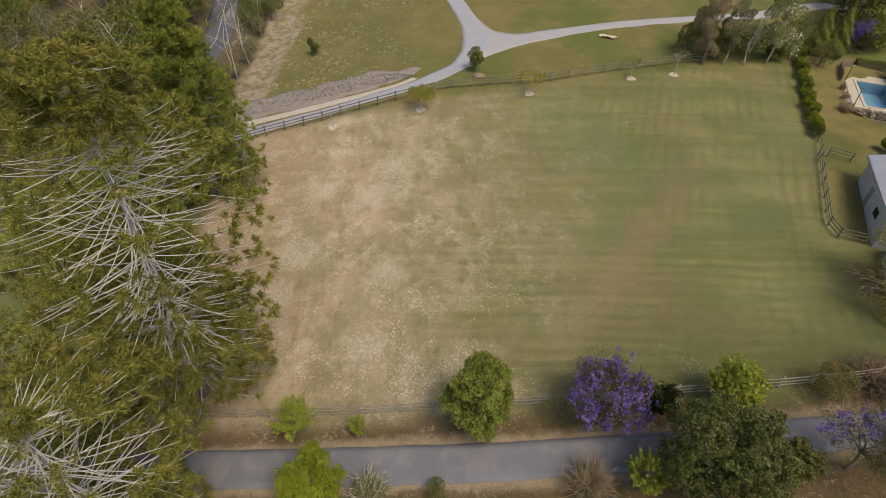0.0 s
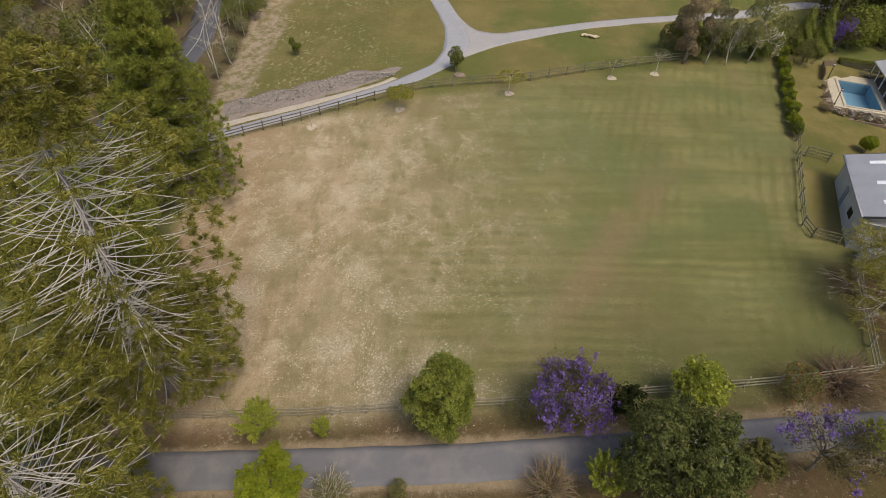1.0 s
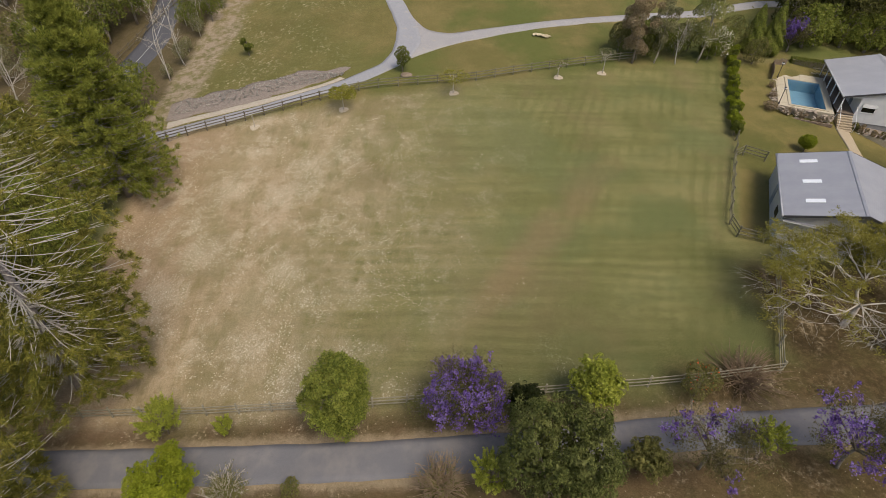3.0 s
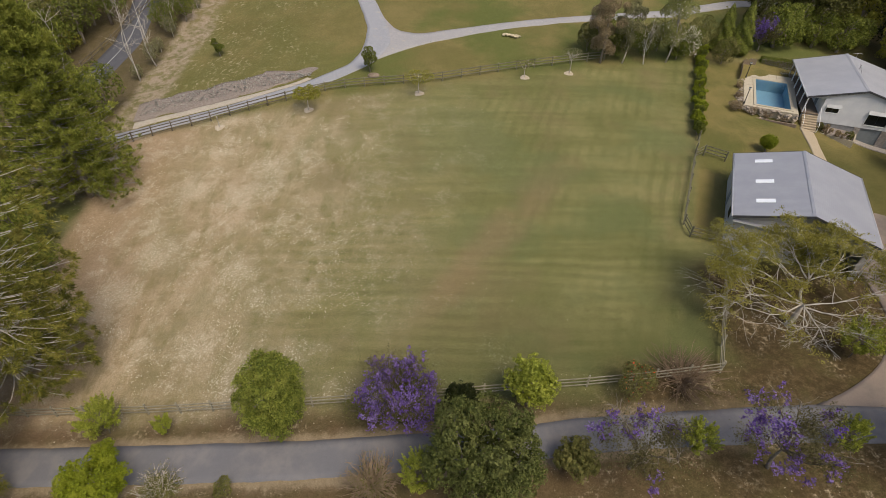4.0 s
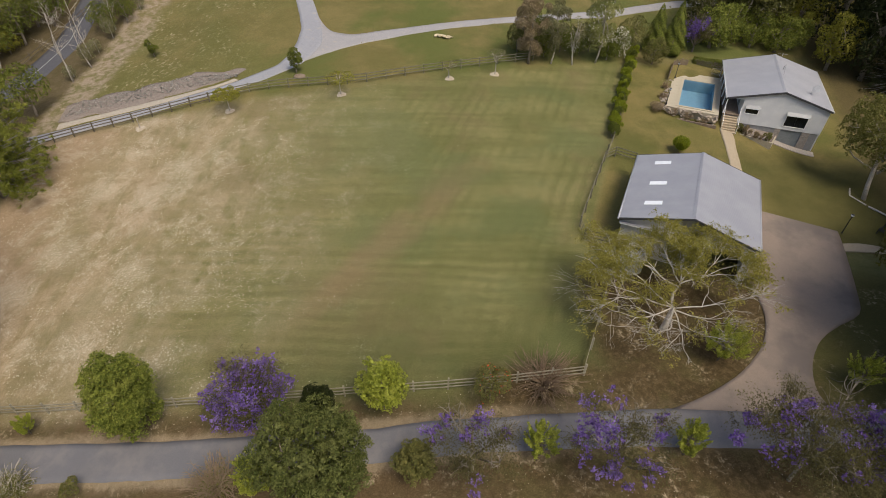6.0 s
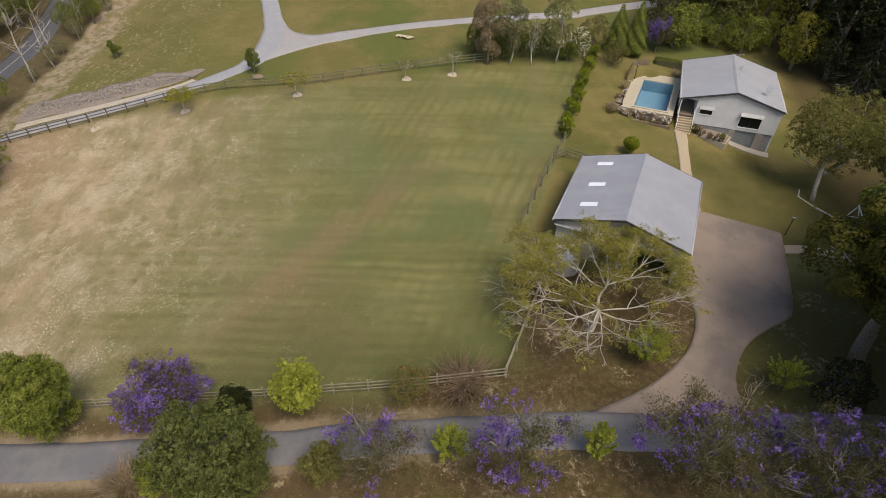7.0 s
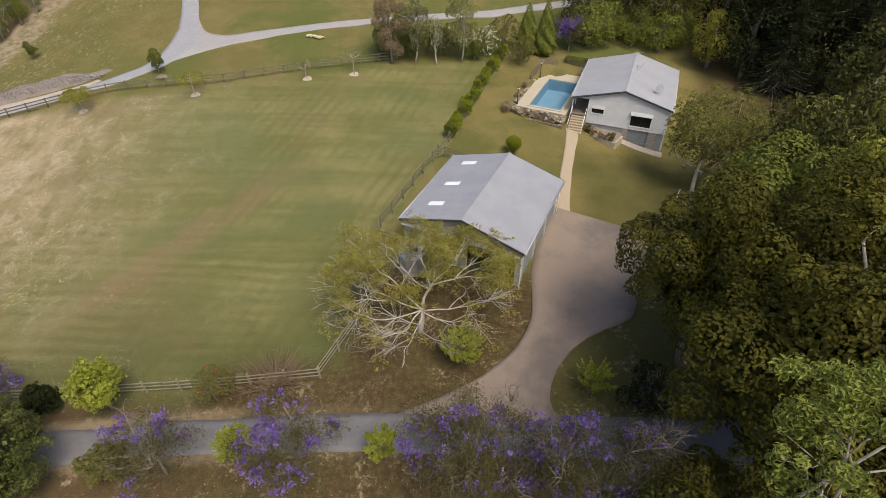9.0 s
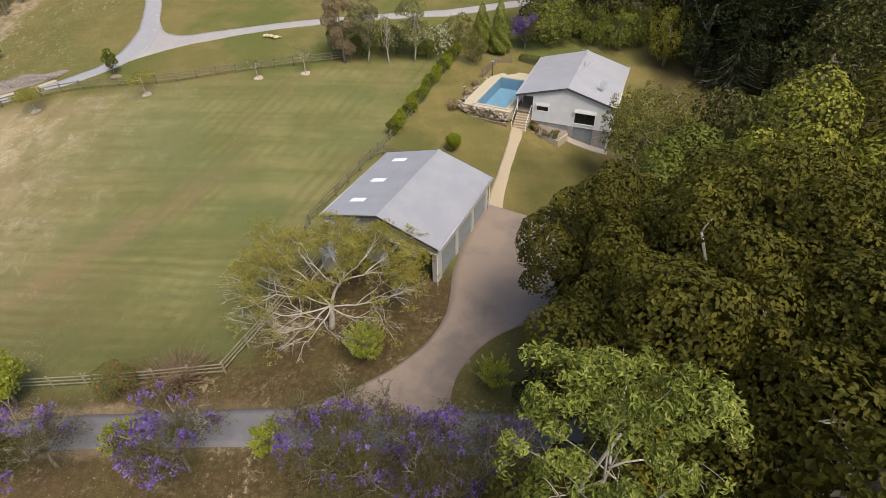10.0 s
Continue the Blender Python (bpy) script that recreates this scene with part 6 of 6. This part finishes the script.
cypress("dense green conical conifer behind the garden", 50.8, 78.4, 6.6, 1.6, 140)
cypress("dense green conical conifer behind the garden", 53.3, 78.0, 7.4, 1.6, 141)
_t = jacaranda("jacaranda in violet bloom behind the pool", 57.0, 79.6, 5.6, 2.3, 142, 150, 420, low=0.1)
_t["group"] = "garden trees"


# ---- woods ----
def wood(kinds, spots, seed, group, lo=0.8, hi=1.25):
    """Copies of a few built trees, turned and sized one by one."""
    r = random.Random(seed)
    for i, (x, y) in enumerate(spots):
        k = kinds[i % len(kinds)]
        s = r.uniform(lo, hi)
        ob = copy_thing(k, pose(x, y, float(ground_z(x, y)) - 0.1, 0, 0, r.uniform(0, 360)) @ Matrix.Diagonal((s, s, s * r.uniform(0.9, 1.15), 1)))
        ob["group"] = group
    

def scatter(n, region, seed, gap=3.0):
    r = random.Random(seed)
    got = []
    for _ in range(n * 40):
        if len(got) == n:
            break
        x, y = r.uniform(region[0], region[1]), r.uniform(region[2], region[3])
        if all((x - a) ** 2 + (y - b) ** 2 > gap * gap for a, b in got):
            got.append((x, y))
    return got


FAR_GREEN = tree("forest_tree", "tall mid-green forest tree behind the house", "tree", 66.5, 86.0, 13.5, 4.4, LEAF_DARK, 150, 3400, 0.44, 0.02, trunk=0.25, balls=44, ball=0.28)
FAR_YELLOW = tree("forest_tree", "yellow-green leafy forest tree behind the house", "tree", 76.8, 78.6, 8.6, 3.3, LEAF_YELLOW, 151, 5200, 0.28, 0.03, trunk=0.22, balls=40, ball=0.3)
FAR_OLIVE = tree("forest_tree", "olive forest tree with broad crown", "tree", 62.4, 82.5, 6.6, 3.3, LEAF_EVER, 152, 4000, 0.34, 0.0, trunk=0.22, balls=40, ball=0.3)
# the wood's deep shade is painted into this tree's near-black leaves
FAR_BLACK = tree("forest_tree", "dark forest tree behind the house, shade painted into its leaves", "tree", 84.0, 80.5, 16.0, 5.2, LEAF_BLACK, 153, 4400, 0.48, 0.04, trunk=0.3, balls=48, ball=0.28)
wood([FAR_OLIVE, FAR_GREEN, FAR_OLIVE], [(66.8, 83.0), (58.6, 84.6), (70.5, 82.4), (73.6, 84.0), (62.5, 90), (67, 92), (60.2, 81.4), (70.2, 87.2), (65.0, 86.2)], 1, "trees behind the house", 0.8, 1.1)
wood([FAR_GREEN, FAR_YELLOW, FAR_BLACK, FAR_GREEN], [(70, 87.5), (74.5, 86.5), (79, 84), (70.5, 95), (77, 92), (83, 92), (64, 98), (90, 95), (76, 100)], 2, "trees behind the house", 0.95, 1.25)
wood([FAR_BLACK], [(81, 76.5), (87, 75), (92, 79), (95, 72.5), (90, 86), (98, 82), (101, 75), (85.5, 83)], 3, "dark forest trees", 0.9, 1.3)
wood([FAR_GREEN, FAR_YELLOW, FAR_GREEN], [(93, 68), (99, 66), (104, 70), (97, 90), (107, 63), (106, 82)], 4, "forest trees", 1.0, 1.35)
# needles coloured near-black to stand for shade inside the forest
BIG_FIR = whorl_pine("dark drooping conifer in the forest behind the house, shade painted into its needles", 84.5, 74.0, 20, 5.2, 154, per=12, gap=0.75, bare=0.3, tufts=7, leaf=LEAF_BLACK, clear=0.04, droop=0.45, lift=0.05, blades=14, branch_mat=BARK_PINE, profile=lambda u: max(0.08, 1 - u * 0.9), tuft_len=0.7)
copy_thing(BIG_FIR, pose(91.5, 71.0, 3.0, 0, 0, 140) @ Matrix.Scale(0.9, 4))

def fig_tree(label, x, y, height, width, deep, leaf, seed, n, size):
    """A vast crown of rounded boughs packed over a dome, with dark clefts between them."""
    r = np.random.default_rng(seed)
    t = thing("fig_tree", label, "fig tree", x, y, float(ground_z(x, y)), group="fig grove")
    rz = height * 0.4
    cz = height - rz
    path = curve((0, 0, -0.3), (0.3, 0.2, cz), r, 0.04, 6)
    part("trunk", Geo().tube(path, np.linspace(0.6, 0.3, 6), 10), BARK, t, smooth=True)
    c, q = [], []
    for _ in range(900):
        d = unit(r.normal(size=3))
        if d[2] < -0.5:
            continue
        e = d * np.array([width, deep, rz]) * r.uniform(0.74, 1.0)
        rad = r.uniform(1.1, 2.5)
        if all(np.sum((e - f) ** 2) > (0.82 * (rad + g)) ** 2 for f, g in zip(c, q)):
            c.append(e)
            q.append(rad)
    c, q = np.array(c) + [0, 0, cz], np.array(q)
    for i in r.permutation(len(c))[:9]:
        part("limb", limb_geo(path[4], c[i] * 0.96, 0.17, r), BARK_PALE, t, smooth=True)
    # each bough carries smaller knobs of leaf
    way = unit(r.normal(size=(len(c) * 5, 3)) + 0.5 * UP + 0.5 * np.repeat(unit(c - [0, 0, cz]), 5, 0))
    knob_c = np.concatenate([c, np.repeat(c, 5, 0) + way * np.repeat(q, 5)[:, None] * 0.72])
    knob_q = np.concatenate([q * 0.92, np.repeat(q, 5) * r.uniform(0.3, 0.5, len(c) * 5)])
    p, d = on_blobs(knob_c, knob_q, n, r, keep=0.92, inner=0.92, low=0.0)
    part("crown", Geo().add_quads(leaves(p, d + 0.2 * UP, size, r, 0.62, 0.3, 0.08)), leaf, t)
    p = unit(r.normal(size=(n // 5, 3)) + 0.3 * UP) * np.array([width, deep, rz]) * r.uniform(0.62, 0.78, (n // 5, 1)) + [0, 0, cz]
    part("inner_leaf", Geo().add_quads(leaves(p, unit(p - [0, 0, cz - 2]), size * 1.6, r, 0.8, 0.4)), leaf, t)


# fig grove beside the apron
for _i, (_x, _y, _h, _w, _dp, _lf) in enumerate([
        (59.8, 27.2, 16.0, 5.0, 5.0, LEAF_FIG), (60.6, 17.8, 19.6, 6.2, 6.0, LEAF_FIG), (65.6, 22.6, 20.8, 6.4, 6.0, LEAF_FIG), (66.4, 12.4, 21.5, 6.8, 6.4, LEAF_FIG),
        (74.0, 18.4, 23.5, 7.0, 7.0, LEAF_FIG), (62.5, 7.0, 14.5, 5.8, 5.2, LEAF_FIG), (66.2, 33.5, 14.5, 5.2, 5.0, LEAF_MID), (70.5, 28.2, 19.8, 5.8, 5.2, LEAF_FIGTOP), (76.0, 31.0, 20.0, 6.6, 6.2, LEAF_FIG), (75.0, 7.0, 22.0, 7.0, 6.5, LEAF_FIG), (56.8, 10.5, 10.0, 5.0, 4.8, LEAF_FIG)]):
    fig_tree("huge spreading fig tree with dense dark olive crown" if _i % 2 else "tall fig tree with bronze-green dense crown", _x, _y, _h, _w, _dp, _lf, 160 + _i, 27000 if _i < 6 else 17000, 0.25 if _i < 6 else 0.27)
tree("lime_tree", "lime-green young tree with open pale limbs", "tree", 55.0, 9.7, 21.4, 3.2, LEAF_YOUNG, 180, 230, 0.21, 0.74, trunk=0.09, balls=26, ball=0.27, limbs=10, bark=BARK_PALE, deep=3.2, clump=0.44, bunch=48, aspect=0.4, up=1.2, inner=0.8, low=0.05)
wood([FAR_GREEN, FAR_OLIVE], [(72.5, 38.0), (79, 36.5), (70.5, 42.5), (86, 40), (77.5, 44), (84, 48), (93, 46), (91, 55), (98, 58), (82.5, 57), (89, 62)], 5, "trees beyond the lawn", 1.0, 1.35)

# scrub and gums across the road
FOREST_EDGE = [(-46.5, 84), (-47, 89), (-46.5, 95), (-48, 100), (-50, 92), (-44.6, 104), (-41, 107), (-38, 105.5), (-35, 109), (-32, 106.5), (-48, 78), (-52, 86), (-47.5, 72), (-51, 97), (-53, 77), (-55, 91), (-46, 110), (-50, 106)]
SCRUB_A = tree("roadside_tree", "dense green roadside tree with full crown", "tree", -44.0, 89.0, 8.0, 3.6, LEAF_MID, 190, 2000, 0.4, 0.05, trunk=0.18, balls=36, ball=0.3)
SCRUB_B = tree("roadside_tree", "grey-green scrubby gum by the road", "tree", -49.2, 77.0, 7.0, 2.3, LEAF_GREY, 191, 1500, 0.29, 0.1, trunk=0.1, balls=30, ball=0.3, bark=BARK_PALE, limbs=9)
SCRUB_C = tree("roadside_tree", "yellow-green roadside bush on the verge", "shrub", -37.0, 60.0, 4.6, 2.7, LEAF_YELLOW, 192, 2000, 0.29, 0.02, trunk=0.1, balls=30, ball=0.3)
SCRUB_D = tree("roadside_tree", "dark shaded tree across the road", "tree", -50.0, 82.0, 8.5, 4.0, LEAF_OLIVE, 193, 1900, 0.45, 0.02, trunk=0.2, balls=36, ball=0.3)
wood([SCRUB_D, SCRUB_B, SCRUB_A, SCRUB_B, SCRUB_C], [s for s in scatter(48, (-80, -44.5, 58, 112), 6, 3.7) if s[0] < -47 or s[1] < 68 or s[1] > 92], 7, "roadside woods", 0.8, 1.2)
wood([SCRUB_A, SCRUB_D, SCRUB_A, SCRUB_C], FOREST_EDGE, 10, "roadside woods", 0.85, 1.15)
wood([SCRUB_B, SCRUB_B, SCRUB_A], [(-32.4, 80), (-32.0, 84.2), (-31.2, 88.2), (-30.4, 92.0), (-32.6, 72.4), (-29.8, 96), (-29, 100), (-27, 104), (-32.4, 90.5), (-32.0, 76.4), (-32.2, 95), (-31, 99), (-35.2, 87.5), (-34.6, 90.5), (-35.8, 93.5), (-34.4, 97), (-37, 98), (-33.6, 85.8), (-34.6, 101), (-39, 102)], 8, "scrub along the hillside", 0.35, 0.62)
wood([SCRUB_C, SCRUB_A, SCRUB_D], [(-46, 66), (-52, 60), (-42, 52), (-50, 50), (-38, 46), (-58, 56), (-44, 40), (-33, 63.5), (-36, 55.5), (-60, 46), (-45, 57), (-55, 52), (-48, 44), (-40, 58.5), (-38, 50)], 9, "roadside bushes", 0.6, 0.95)


def bare_gum(label, x, y, height, seed):
    r = np.random.default_rng(seed)
    t = thing("bare_gum", label, "tree", x, y, float(ground_z(x, y)), group="bare roadside gums")
    path = curve((0, 0, -0.2), (r.uniform(-0.8, 0.8), r.uniform(-0.8, 0.8), height), r, 0.05, 7)
    part("trunk", Geo().tube(path, np.linspace(0.09, 0.02, 7), 7), TWIG_WHITE, t, smooth=True)
    for i in range(9):
        k = r.integers(2, 6)
        e = path[k] + unit(np.append(r.normal(size=2), 1.0)) * height * r.uniform(0.18, 0.36)
        part("limb", limb_geo(path[k], e, 0.03, r, 9, 0.6), BARK_PALE, t)


for _i, (_x, _y, _h) in enumerate([(-32.3, 71.8, 9.5), (-33.0, 73.5, 8.5), (-31.6, 76.0, 7.0), (-46, 76, 9), (-48, 70, 10), (-50, 74, 9), (-53, 68, 10), (-33.5, 79.5, 8), (-32.5, 86.5, 7), (-49, 88, 9), (-45, 93, 9), (-55, 79, 9), (-57, 63, 10), (-47.5, 62, 9)]):
    bare_gum("bare white-limbed roadside gum", _x, _y, _h, 200 + _i)

# ---- low plants and litter ----
def tufts(name, label, spots, size, material, blades=7, category="grass", seed=0):
    r = np.random.default_rng(seed)
    p = np.repeat(spots, blades, 0)
    d = unit(r.normal(size=p.shape) * [1, 1, 0.3] + [0, 0, 0.7])
    s = size * r.uniform(0.5, 1.3, (len(p), 1))
    side = unit(np.cross(d, UP)) * s * 0.13
    q = np.stack([p - side, p + side, p + d * s + side * 0.3, p + d * s - side * 0.3], 1)
    ob = part(name, Geo().add_quads(q), material)
    return tagged(ob, label, category, kind="stuff")


_r = np.random.default_rng(9)
_n = 22000
_x = _r.normal(-11, 11.5, _n)
_y = _r.uniform(23.5, 66, _n)
_patch = np.array([noise.noise(Vector((a * 0.2, b * 0.2, 3.0))) + 0.6 * noise.noise(Vector((a * 0.7, b * 0.7, 5.0))) for a, b in zip(_x, _y)])
_ok = (_patch > _r.uniform(0.02, 0.58, _n)) & (_x > -33) & (_x < 26) & (_y < 60.5 + 0.28 * _x)
_sp = np.stack([_x, _y, ground_z(_x, _y)], 1)[_ok]
DRYTUFT = grain("bleached_grass", (0.54, 0.47, 0.35), (0.68, 0.61, 0.49), 4, 0.9, 0.1)
tufts("dry_grass", "bleached dry grass tufts over the bare end", _sp, 0.10, DRYTUFT, 4, seed=1)
_k = _r.random((620, 2))
_bx = -28.6 + 21.5 * _k[:, 0]
_by = 61.9 + (_bx + 28.6) * 0.30 + 0.5 + _k[:, 1] * np.minimum(3.2, 0.6 + (-7 - _bx) * 0.35)
tufts("bed_plants", "small grey-green plants in the mulched bed", np.stack([_bx, _by, ground_z(_bx, _by) + 0.1], 1), 0.2, LEAF_SILVER, 12, "plants", 2)
_x, _y = _r.uniform(-26, 60, 5200), _r.normal(20.2, 3.6, 5200)
_ok = (np.abs(_y - (18.2 + np.maximum(0, _x) * 0.05)) > 1.9) & (_y < 24.5 + np.maximum(0, _x - 33) * 0.6) & (_y > 8) & ~((_x > 38) & (_x < 53) & (_y > 20))
tufts("verge_grass", "dry tufts and leaf litter along the lane", np.stack([_x, _y, ground_z(_x, _y)], 1)[_ok][::2], 0.06, DRYTUFT, 4, seed=3)
